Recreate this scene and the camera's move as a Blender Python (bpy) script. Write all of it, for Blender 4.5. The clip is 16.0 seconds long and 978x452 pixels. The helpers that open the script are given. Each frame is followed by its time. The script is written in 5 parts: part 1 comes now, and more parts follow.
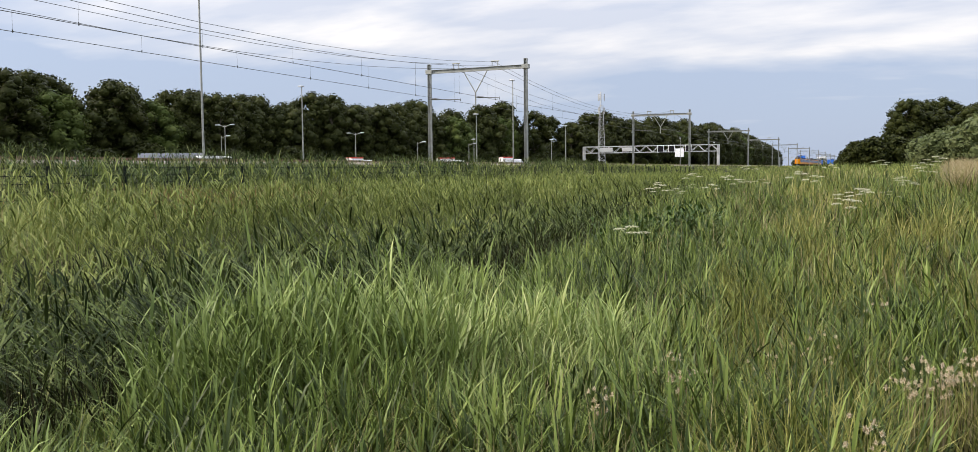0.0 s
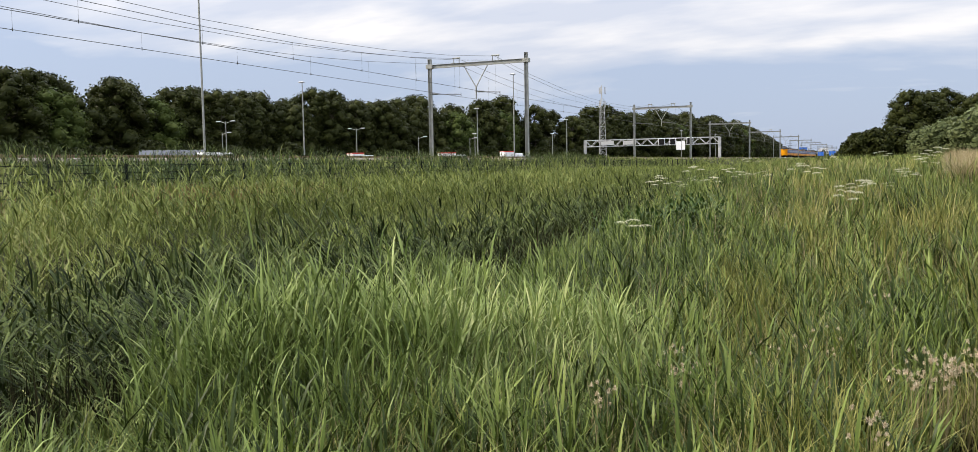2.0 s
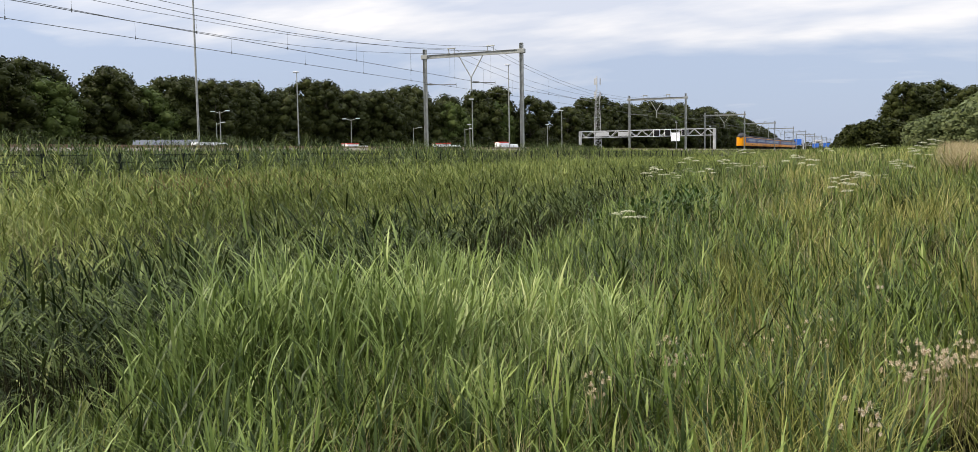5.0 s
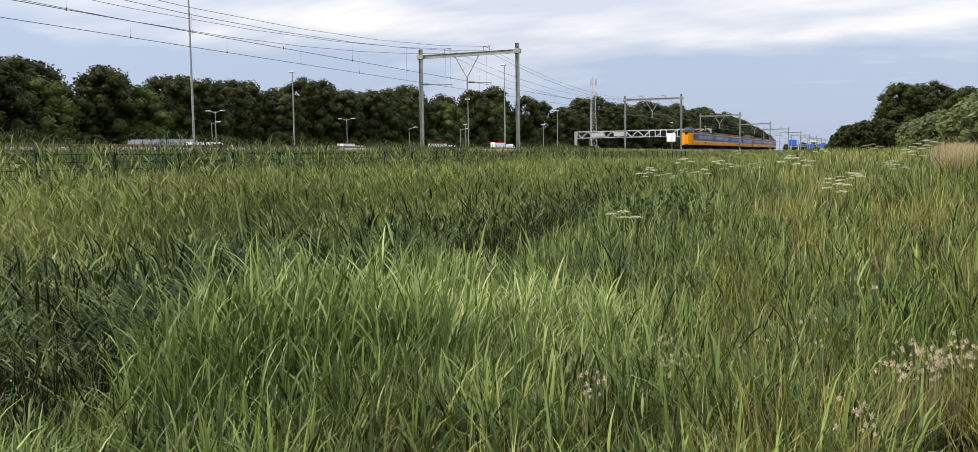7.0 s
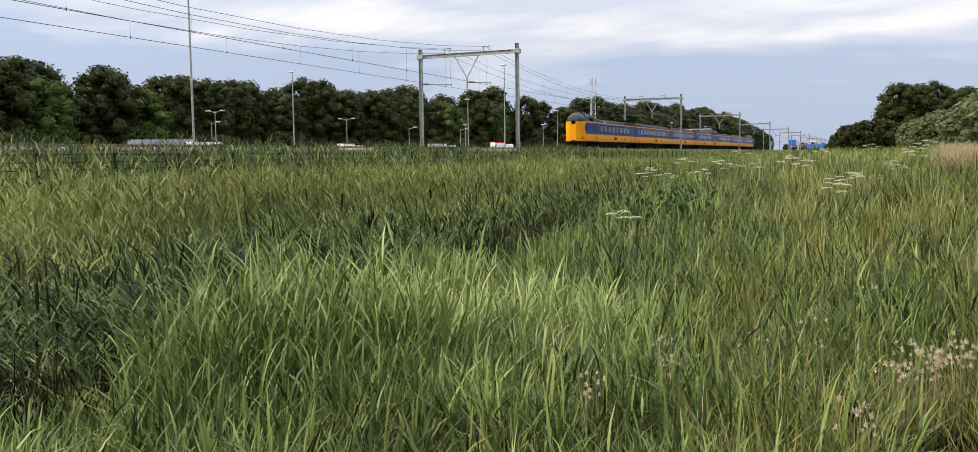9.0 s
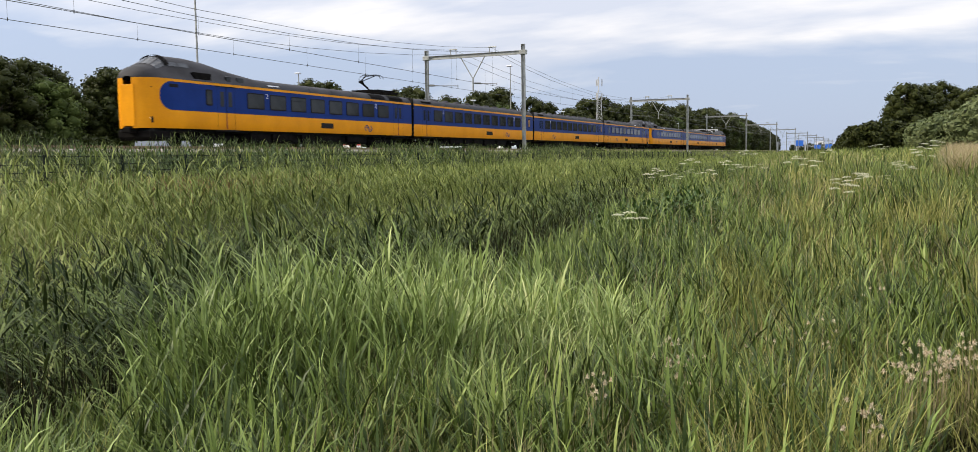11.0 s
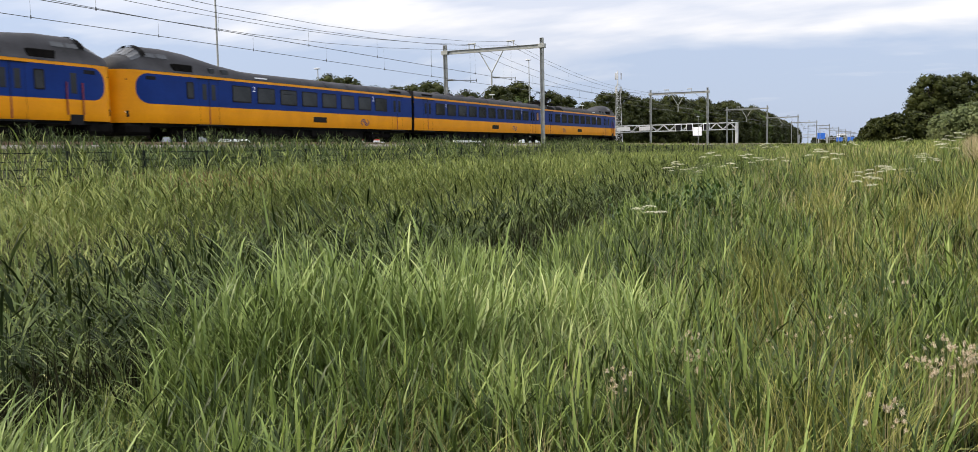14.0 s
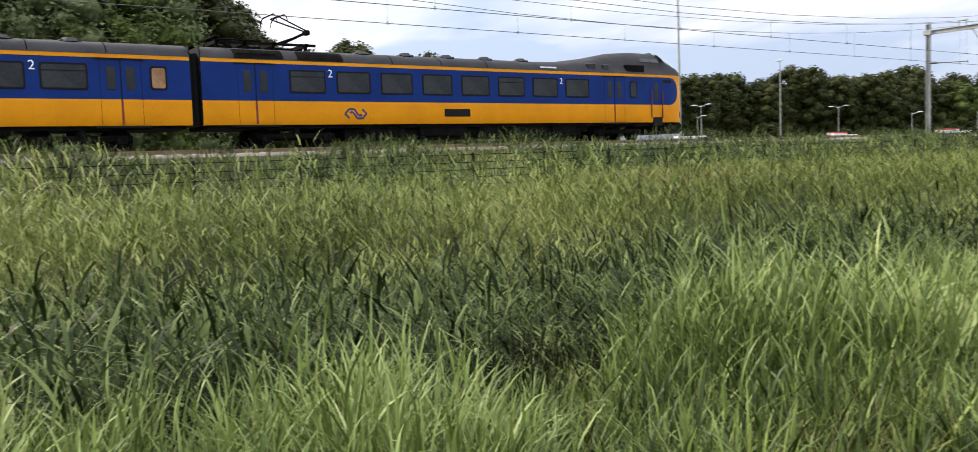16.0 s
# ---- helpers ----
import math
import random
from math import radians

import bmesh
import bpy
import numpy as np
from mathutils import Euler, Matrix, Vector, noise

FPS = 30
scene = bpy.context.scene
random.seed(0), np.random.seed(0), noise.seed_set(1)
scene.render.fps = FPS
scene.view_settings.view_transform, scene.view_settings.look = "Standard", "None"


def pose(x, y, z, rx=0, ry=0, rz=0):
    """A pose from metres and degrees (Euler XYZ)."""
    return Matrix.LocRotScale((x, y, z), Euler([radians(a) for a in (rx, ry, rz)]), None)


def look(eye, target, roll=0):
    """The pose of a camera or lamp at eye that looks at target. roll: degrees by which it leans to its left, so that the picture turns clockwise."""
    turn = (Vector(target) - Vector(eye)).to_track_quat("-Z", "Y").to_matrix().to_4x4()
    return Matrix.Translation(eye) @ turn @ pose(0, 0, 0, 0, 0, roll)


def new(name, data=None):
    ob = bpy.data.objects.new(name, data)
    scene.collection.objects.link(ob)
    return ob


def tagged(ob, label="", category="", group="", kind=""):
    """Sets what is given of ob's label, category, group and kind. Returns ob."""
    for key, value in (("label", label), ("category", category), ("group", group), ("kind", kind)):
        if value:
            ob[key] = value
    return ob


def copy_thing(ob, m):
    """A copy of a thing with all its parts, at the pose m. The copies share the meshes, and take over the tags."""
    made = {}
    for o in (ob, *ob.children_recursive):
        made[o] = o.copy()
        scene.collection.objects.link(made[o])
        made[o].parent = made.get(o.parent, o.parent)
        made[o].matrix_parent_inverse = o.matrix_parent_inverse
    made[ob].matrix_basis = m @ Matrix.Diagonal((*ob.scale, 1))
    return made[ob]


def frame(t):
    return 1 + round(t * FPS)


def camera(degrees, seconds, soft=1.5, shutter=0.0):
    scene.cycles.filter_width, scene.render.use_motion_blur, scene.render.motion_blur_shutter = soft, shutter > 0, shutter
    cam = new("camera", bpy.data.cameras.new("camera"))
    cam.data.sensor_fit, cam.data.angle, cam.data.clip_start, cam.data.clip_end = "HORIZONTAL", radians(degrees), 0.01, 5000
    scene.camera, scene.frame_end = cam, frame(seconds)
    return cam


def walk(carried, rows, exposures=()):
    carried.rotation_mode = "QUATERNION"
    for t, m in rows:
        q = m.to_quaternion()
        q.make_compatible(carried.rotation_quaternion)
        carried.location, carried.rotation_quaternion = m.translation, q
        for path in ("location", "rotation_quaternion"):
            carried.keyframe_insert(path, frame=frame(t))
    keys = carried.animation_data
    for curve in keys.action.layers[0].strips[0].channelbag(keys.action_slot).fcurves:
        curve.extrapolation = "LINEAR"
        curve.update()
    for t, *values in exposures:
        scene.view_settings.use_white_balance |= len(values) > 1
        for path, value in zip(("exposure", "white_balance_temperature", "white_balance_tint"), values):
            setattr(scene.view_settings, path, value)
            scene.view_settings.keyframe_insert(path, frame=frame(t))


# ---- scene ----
cam = camera(59.2, 16.0, soft=0.65, shutter=0.12)
EYE_Z = 2.0
RAIL_Z = 2.70
TRACK_FAR, TRACK_NEAR = -34.3, -30.3
PORTAL_Y0, PORTAL_STEP = 70.0, 73.0

# seconds, heading to the left of the track's direction, tilt, lean
LOOKS = [(0, 24.00, -3.70, 0.55), (0.5, 24.00, -3.73, 0.63), (1, 24.05, -3.80, 0.78), (1.5, 24.08, -3.91, 0.92),
         (2, 24.08, -4.07, 1.02), (2.5, 24.07, -4.20, 1.02), (3, 24.01, -4.45, 1.02), (3.5, 23.94, -4.61, 0.89),
         (4, 23.86, -4.68, 0.90), (6.5, 23.55, -4.68, 0.73), (7, 23.46, -4.68, 0.75), (7.5, 23.44, -4.68, 0.75),
         (8, 23.42, -4.66, 0.74), (8.5, 23.44, -4.68, 0.74), (9, 23.45, -4.68, 0.75), (11.5, 24.02, -4.60, 0.88),
         (12, 24.19, -4.62, 0.92), (12.5, 24.39, -4.63, 0.95), (13, 24.60, -4.71, 0.98), (13.5, 24.80, -4.83, 1.08),
         (14, 25.11, -4.96, 1.11), (14.5, 25.88, -5.16, 1.16), (15, 30.80, -5.19, 1.49), (15.5, 40.27, -4.93, 1.90),
         (16, 54.80, -4.38, 2.08)]
walk(cam, [(t, pose(0, 0, EYE_Z, 90 + p, r, y)) for t, y, p, r in LOOKS], [(0, 0.28), (9, 0.30), (11.5, 0.34), (14, 0.38), (15, 0.42), (15.5, 0.50), (16, 0.58)])

# ---- sky and light ----
SUN_ELEV, SUN_AZ = 34.0, 242.0   # azimuth clockwise from the track's direction


def make_world():
    w = bpy.data.worlds.new("sky")
    scene.world = w
    w.use_nodes = True
    nt = w.node_tree
    nt.nodes.clear()
    N, L = nt.nodes.new, nt.links.new
    out, bg = N("ShaderNodeOutputWorld"), N("ShaderNodeBackground")
    sky = N("ShaderNodeTexSky")
    sky.sky_type = "NISHITA"
    sky.sun_disc = False
    sky.sun_elevation, sky.sun_rotation = radians(SUN_ELEV), radians(SUN_AZ)
    sky.air_density, sky.dust_density, sky.ozone_density = 1.0, 1.5, 2.0
    co = N("ShaderNodeTexCoord")
    sep = N("ShaderNodeSeparateXYZ")
    L(co.outputs["Generated"], sep.inputs[0])
    # cloud sheet: direction projected on a high plane
    ad = N("ShaderNodeMath"); ad.operation = "ADD"; ad.inputs[1].default_value = 0.16
    ab = N("ShaderNodeMath"); ab.operation = "MAXIMUM"; ab.inputs[1].default_value = 0.0
    L(sep.outputs[2], ab.inputs[0]); L(ab.outputs[0], ad.inputs[0])
    dx = N("ShaderNodeMath"); dx.operation = "DIVIDE"
    dy = N("ShaderNodeMath"); dy.operation = "DIVIDE"
    L(sep.outputs[0], dx.inputs[0]); L(ad.outputs[0], dx.inputs[1])
    L(sep.outputs[1], dy.inputs[0]); L(ad.outputs[0], dy.inputs[1])
    cb = N("ShaderNodeCombineXYZ")
    L(dx.outputs[0], cb.inputs[0]); L(dy.outputs[0], cb.inputs[1])
    mp = N("ShaderNodeMapping")
    mp.inputs["Rotation"].default_value = (0, 0, radians(24))
    mp.inputs["Scale"].default_value = (0.55, 1.0, 1)
    mp.inputs["Location"].default_value = (0.3, 1.2, 0)
    L(cb.outputs[0], mp.inputs[0])
    big = N("ShaderNodeTexNoise")
    big.inputs["Scale"].default_value, big.inputs["Detail"].default_value = 0.62, 6
    big.inputs["Roughness"].default_value, big.inputs["Distortion"].default_value = 0.55, 0.4
    L(mp.outputs[0], big.inputs["Vector"])
    r1 = N("ShaderNodeValToRGB")
    r1.color_ramp.elements[0].position, r1.color_ramp.elements[1].position = 0.43, 0.57
    # a grey-blue bank lies low over the horizon, its ragged top brighter above
    rag = N("ShaderNodeTexNoise")
    rag.inputs["Scale"].default_value, rag.inputs["Detail"].default_value = 5.0, 6
    flat = N("ShaderNodeMapping")
    flat.inputs["Scale"].default_value = (1, 1, 5)
    L(co.outputs["Generated"], flat.inputs[0]); L(flat.outputs[0], rag.inputs["Vector"])
    hz = N("ShaderNodeMath"); hz.operation = "MULTIPLY_ADD"; hz.inputs[1].default_value = 0.045
    L(rag.outputs["Fac"], hz.inputs[0]); L(sep.outputs[2], hz.inputs[2])
    lift = N("ShaderNodeMapRange")
    lift.inputs[1].default_value, lift.inputs[2].default_value = 0.118, 0.160
    lift.inputs[3].default_value, lift.inputs[4].default_value = -0.13, 0.09
    L(hz.outputs[0], lift.inputs[0])
    tot = N("ShaderNodeMath"); tot.operation = "ADD"
    L(big.outputs["Fac"], tot.inputs[0]); L(lift.outputs[0], tot.inputs[1])
    L(tot.outputs[0], r1.inputs[0])
    fine = N("ShaderNodeTexNoise")
    fine.inputs["Scale"].default_value, fine.inputs["Detail"].default_value = 2.6, 8
    L(mp.outputs[0], fine.inputs["Vector"])
    r2 = N("ShaderNodeValToRGB")
    r2.color_ramp.elements[0].position, r2.color_ramp.elements[1].position = 0.40, 0.72
    r2.color_ramp.elements[0].color = (0.72, 0.75, 0.86, 1)
    r2.color_ramp.elements[1].color = (1.16, 1.10, 1.06, 1)
    L(fine.outputs["Fac"], r2.inputs[0])
    veil = N("ShaderNodeMix"); veil.data_type = "RGBA"      # thin grey-blue layer against bright cloud
    veil.inputs[6].default_value = (0.50, 0.585, 0.77, 1)
    L(r1.outputs[0], veil.inputs[0]); L(r2.outputs[0], veil.inputs[7])
    gain = N("ShaderNodeMix"); gain.data_type = "RGBA"; gain.blend_type = "MULTIPLY"
    gain.inputs[0].default_value = 1.0
    # an overcast sky grows brighter towards the zenith
    sq = N("ShaderNodeMath"); sq.operation = "MULTIPLY"
    L(ab.outputs[0], sq.inputs[0]); L(ab.outputs[0], sq.inputs[1])
    up = N("ShaderNodeMath"); up.operation = "MULTIPLY_ADD"
    up.inputs[1].default_value, up.inputs[2].default_value = CLOUD_GAIN * ZENITH, CLOUD_GAIN * 0.93
    L(sq.outputs[0], up.inputs[0])
    # and brighter round the veiled sun
    dot = N("ShaderNodeVectorMath"); dot.operation = "DOT_PRODUCT"
    dot.inputs[1].default_value = (math.sin(radians(SUN_AZ)), math.cos(radians(SUN_AZ)), 0.35)
    L(co.outputs["Generated"], dot.inputs[0])
    glow = N("ShaderNodeMapRange")
    glow.inputs[1].default_value, glow.inputs[2].default_value = 0.1, 1.0
    glow.inputs[3].default_value, glow.inputs[4].default_value = 0.0, CLOUD_GAIN * 0.10
    L(dot.outputs["Value"], glow.inputs[0])
    both = N("ShaderNodeMath"); both.operation = "ADD"
    L(up.outputs[0], both.inputs[0]); L(glow.outputs[0], both.inputs[1])
    L(both.outputs[0], gain.inputs[7])
    L(veil.outputs[2], gain.inputs[6])
    mix = N("ShaderNodeMix"); mix.data_type = "RGBA"
    mix.inputs[0].default_value = 0.85
    L(sky.outputs[0], mix.inputs[6]); L(gain.outputs[2], mix.inputs[7])
    L(mix.outputs[2], bg.inputs[0])
    bg.inputs[1].default_value = 0.10
    L(bg.outputs[0], out.inputs[0])


CLOUD_GAIN, ZENITH = 9.0, 2.5
make_world()
sun = new("sun", bpy.data.lights.new("sun", "SUN"))
sun.data.energy, sun.data.angle, sun.data.color = 3.6, radians(9), (1.0, 0.88, 0.70)
sa, se = radians(SUN_AZ), radians(SUN_ELEV)
sun.matrix_world = look((20 * math.sin(sa), 20 * math.cos(sa), 30),
                        (20 * math.sin(sa) - math.sin(sa) * math.cos(se), 20 * math.cos(sa) - math.cos(sa) * math.cos(se), 30 - math.sin(se)))


# ---- materials ----
def material(name, color, rough=0.6, metal=0.0, vary=0.12, scale=3.0, bump=0.0, bump_scale=40.0, spec=0.5, second=None):
    """Paint, metal or stone with two scales of variation and a fine relief."""
    m = bpy.data.materials.new(name)
    m.use_nodes = True
    nt = m.node_tree
    N, L = nt.nodes.new, nt.links.new
    b = nt.nodes["Principled BSDF"]
    b.inputs["Roughness"].default_value, b.inputs["Metallic"].default_value = rough, metal
    b.inputs["Specular IOR Level"].default_value = spec
    co = N("ShaderNodeTexCoord")
    n1, n2 = N("ShaderNodeTexNoise"), N("ShaderNodeTexNoise")
    n1.inputs["Scale"].default_value, n1.inputs["Detail"].default_value = scale, 5
    n2.inputs["Scale"].default_value, n2.inputs["Detail"].default_value = scale * 14, 3
    for n in (n1, n2):
        L(co.outputs["Object"], n.inputs["Vector"])
    s = N("ShaderNodeMath"); s.operation = "MULTIPLY_ADD"; s.inputs[1].default_value = 0.35
    L(n2.outputs["Fac"], s.inputs[0]); L(n1.outputs["Fac"], s.inputs[2])
    r = N("ShaderNodeValToRGB")
    c2 = second or tuple(c * (1 - 2.2 * vary) for c in color)
    r.color_ramp.elements[0].position, r.color_ramp.elements[1].position = 0.42, 0.85
    r.color_ramp.elements[0].color = (*c2, 1)
    r.color_ramp.elements[1].color = (*[min(1, c * (1 + vary)) for c in color], 1)
    L(s.outputs[0], r.inputs[0]); L(r.outputs[0], b.inputs["Base Color"])
    if bump:
        n3, bp = N("ShaderNodeTexNoise"), N("ShaderNodeBump")
        n3.inputs["Scale"].default_value = bump_scale
        bp.inputs["Strength"].default_value = bump
        L(co.outputs["Object"], n3.inputs["Vector"]); L(n3.outputs["Fac"], bp.inputs["Height"])
        L(bp.outputs[0], b.inputs["Normal"])
    return m


def leaf_material(name, stops, trans=0.2, rough=0.5, patch=0.35, patch_scale=0.5, gloss=0.25):
    """Leaves: a colour for each blade, patches over the field, and light through the blade."""
    m = bpy.data.materials.new(name)
    m.use_nodes = True
    nt = m.node_tree
    N, L = nt.nodes.new, nt.links.new
    b = nt.nodes["Principled BSDF"]
    b.inputs["Roughness"].default_value = rough
    b.inputs["Specular IOR Level"].default_value = gloss
    geo, co = N("ShaderNodeNewGeometry"), N("ShaderNodeTexCoord")
    n = N("ShaderNodeTexNoise")
    n.inputs["Scale"].default_value, n.inputs["Detail"].default_value = patch_scale, 4
    L(co.outputs["Object"], n.inputs["Vector"])
    a = N("ShaderNodeMath"); a.operation = "MULTIPLY"; a.inputs[1].default_value = 1 - patch
    L(geo.outputs["Random Per Island"], a.inputs[0])
    c = N("ShaderNodeMapRange")
    c.inputs[1].default_value, c.inputs[2].default_value = 0.3, 0.7
    c.inputs[3].default_value, c.inputs[4].default_value = 0, patch
    L(n.outputs["Fac"], c.inputs[0])
    s = N("ShaderNodeMath"); s.operation = "ADD"
    L(a.outputs[0], s.inputs[0]); L(c.outputs[0], s.inputs[1])
    r = N("ShaderNodeValToRGB")
    els = r.color_ramp.elements
    while len(els) < len(stops):
        els.new(0.5)
    for e, (p, col) in zip(els, stops):
        e.position, e.color = p, (*col, 1)
    L(s.outputs[0], r.inputs[0]); L(r.outputs[0], b.inputs["Base Color"])
    tr, mx = N("ShaderNodeBsdfTranslucent"), N("ShaderNodeMixShader")
    L(r.outputs[0], tr.inputs[0])
    mx.inputs[0].default_value = trans
    L(b.outputs[0], mx.inputs[1]); L(tr.outputs[0], mx.inputs[2])
    L(mx.outputs[0], nt.nodes["Material Output"].inputs[0])
    return m


M_REED = leaf_material("reed_leaf", [(0.0, (0.012, 0.020, 0.004)), (0.34, (0.034, 0.054, 0.011)), (0.58, (0.105, 0.148, 0.030)), (0.82, (0.190, 0.240, 0.062)), (1.0, (0.40, 0.42, 0.18))], trans=0.08, gloss=0.16, rough=0.45)
M_REED_TALL = leaf_material("tall_reed_leaf", [(0.0, (0.022, 0.036, 0.008)), (0.26, (0.075, 0.110, 0.026)), (0.5, (0.165, 0.222, 0.056)), (0.80, (0.265, 0.330, 0.105)), (1.0, (0.48, 0.50, 0.23))], trans=0.12, gloss=0.18, rough=0.45)
# shade on the ditch's near face put into the colour; fence weeds share it
M_REED_DARK_SHADED = leaf_material("ditch_reed_leaf", [(0.0, (0.008, 0.013, 0.004)), (0.38, (0.020, 0.031, 0.009)), (0.62, (0.070, 0.096, 0.028)), (0.86, (0.16, 0.195, 0.066)), (1.0, (0.36, 0.37, 0.17))], trans=0.05, gloss=0.06, rough=0.55)
M_GRASS = leaf_material("grass_blade", [(0.0, (0.024, 0.032, 0.007)), (0.30, (0.074, 0.088, 0.020)), (0.52, (0.205, 0.222, 0.058)), (0.8, (0.36, 0.340, 0.120)), (1.0, (0.62, 0.50, 0.27))], trans=0.12, gloss=0.10, patch=0.40, patch_scale=0.35)
M_FIELD = leaf_material("meadow_blade", [(0.0, (0.024, 0.034, 0.008)), (0.34, (0.064, 0.086, 0.021)), (0.56, (0.165, 0.205, 0.052)), (0.86, (0.295, 0.322, 0.102)), (1.0, (0.48, 0.43, 0.23))], trans=0.12, gloss=0.08, patch=0.45, patch_scale=0.22)
M_STALK = leaf_material("dry_stalk", [(0.0, (0.20, 0.17, 0.08)), (0.6, (0.34, 0.28, 0.15)), (1.0, (0.46, 0.38, 0.24))], trans=0.2)
M_FLUFF = leaf_material("seed_fluff", [(0.0, (0.30, 0.21, 0.12)), (0.5, (0.62, 0.52, 0.37)), (1.0, (0.82, 0.76, 0.62))], trans=0.35)
M_UMBEL = leaf_material("white_umbel", [(0.0, (0.30, 0.30, 0.17)), (1.0, (0.58, 0.57, 0.43))], trans=0.3)
M_TREE = leaf_material("poplar_leaf", [(0.0, (0.014, 0.019, 0.004)), (0.6, (0.034, 0.041, 0.010)), (1.0, (0.068, 0.075, 0.020))], trans=0.12, patch=0.3, patch_scale=0.3, gloss=0.08)
M_TREE_B = leaf_material("willow_leaf", [(0.0, (0.034, 0.050, 0.012)), (0.6, (0.070, 0.095, 0.023)), (1.0, (0.12, 0.145, 0.040))], trans=0.15, patch=0.3, patch_scale=0.3, gloss=0.06)
M_TREE_C = leaf_material("shrub_leaf", [(0.0, (0.06, 0.078, 0.030)), (0.6, (0.115, 0.14, 0.058)), (1.0, (0.18, 0.20, 0.09))], trans=0.15, patch=0.3, patch_scale=0.3, gloss=0.1)
M_BARK = material("bark", (0.10, 0.08, 0.06), 0.9, bump=0.4)
M_NETTLE = leaf_material("nettle_leaf", [(0.0, (0.016, 0.036, 0.008)), (0.6, (0.040, 0.078, 0.016)), (1.0, (0.085, 0.125, 0.032))], trans=0.12, gloss=0.2, rough=0.5)
# near-black: the shade deep in the growth, put into a stem colour
M_SHADE_STEM = leaf_material("shade_reed_stem", [(0.0, (0.010, 0.011, 0.005)), (0.7, (0.020, 0.020, 0.009)), (1.0, (0.060, 0.050, 0.026))], trans=0.0, gloss=0.05, rough=0.8)
M_RUST = leaf_material("sorrel_seed", [(0.0, (0.10, 0.050, 0.022)), (0.6, (0.20, 0.10, 0.045)), (1.0, (0.30, 0.19, 0.09))], trans=0.15)
M_SOIL = material("soil_and_thatch", (0.026, 0.027, 0.011), 0.95, vary=0.25, scale=0.5, bump=0.6, bump_scale=8, second=(0.018, 0.019, 0.009), spec=0.1)
M_BALLAST = material("ballast", (0.21, 0.18, 0.15), 0.95, vary=0.25, scale=1.5, bump=0.9, bump_scale=14)
M_CONCRETE = material("concrete", (0.36, 0.35, 0.32), 0.9, bump=0.2)
M_RAIL = material("rail_steel", (0.20, 0.13, 0.09), 0.5, 0.7)
M_GALV = material("galvanised_steel", (0.30, 0.31, 0.29), 0.55, 0.35, vary=0.15, scale=2, bump=0.1)
M_BRONZE = material("weathered_wire", (0.10, 0.105, 0.10), 0.6, 0.5)
M_WHITE = material("white_paint", (0.82, 0.83, 0.84), 0.55, vary=0.05)
M_PALE = material("pale_galvanised_steel", (0.45, 0.46, 0.46), 0.6, 0.1, vary=0.1)
M_YELLOW = material("yellow_train_paint", (0.66, 0.268, 0.004), 0.38, vary=0.06, scale=0.7, spec=0.16, second=(0.57, 0.222, 0.004))
M_BLUE = material("blue_train_paint", (0.007, 0.028, 0.150), 0.34, vary=0.10, scale=0.7, spec=0.10, second=(0.006, 0.022, 0.12))
M_ROOF = material("sooty_grey_roof", (0.028, 0.028, 0.031), 0.75, vary=0.2, scale=0.8, second=(0.013, 0.013, 0.014), bump=0.05, spec=0.25)
M_DARK = material("dark_underframe", (0.008, 0.0075, 0.007), 0.9, vary=0.3, spec=0.04)
M_BLACK = material("black_rubber", (0.010, 0.010, 0.011), 0.7, spec=0.12)
M_RED = material("dark_red_rail", (0.16, 0.012, 0.016), 0.45)
M_LETTER = material("white_lettering", (0.80, 0.82, 0.86), 0.5)
M_VIOLET = material("dark_blue_mark", (0.03, 0.02, 0.12), 0.45)
M_FENCE = material("green_black_fence", (0.008, 0.013, 0.009), 0.7, spec=0.1)
M_LAMP_SHIELD = material("lamp_housing", (0.58, 0.60, 0.62), 0.4)
M_SIGN_BLUE = material("blue_road_sign", (0.02, 0.13, 0.55), 0.5)
M_ASPHALT = material("asphalt", (0.05, 0.05, 0.052), 0.9, bump=0.3)
M_RED_PAINT = material("red_vehicle_paint", (0.55, 0.035, 0.02), 0.35)
M_GREY_CLAD = material("grey_cladding", (0.065, 0.075, 0.095), 0.6)
M_YELLOW_EDGE = material("yellow_edge", (0.75, 0.62, 0.06), 0.5)


def glass_material(name, color, rough=0.06):
    m = material(name, color, rough, spec=0.20, vary=0.2, scale=0.6)
    return m


M_PANE = glass_material("tinted_train_glass", (0.030, 0.032, 0.032), 0.08)
M_CAB_GLASS = glass_material("cab_glass", (0.045, 0.05, 0.055), 0.06)
M_PANE_WARM = glass_material("blinded_toilet_glass", (0.30, 0.17, 0.09), 0.2)


# ---- mesh helpers ----
def mesh_of(name, bm, mat, smooth=False):
    me = bpy.data.meshes.new(name)
    bm.normal_update()
    bm.to_mesh(me)
    bm.free()
    me.materials.append(mat)
    if smooth:
        me.shade_smooth()
    return me


def part(name, bm, mat, parent, label="", smooth=False):
    ob = new(name, mesh_of(name, bm, mat, smooth) if isinstance(bm, bmesh.types.BMesh) else bm)
    ob.parent = parent
    if label:
        tagged(ob, label)
    return ob


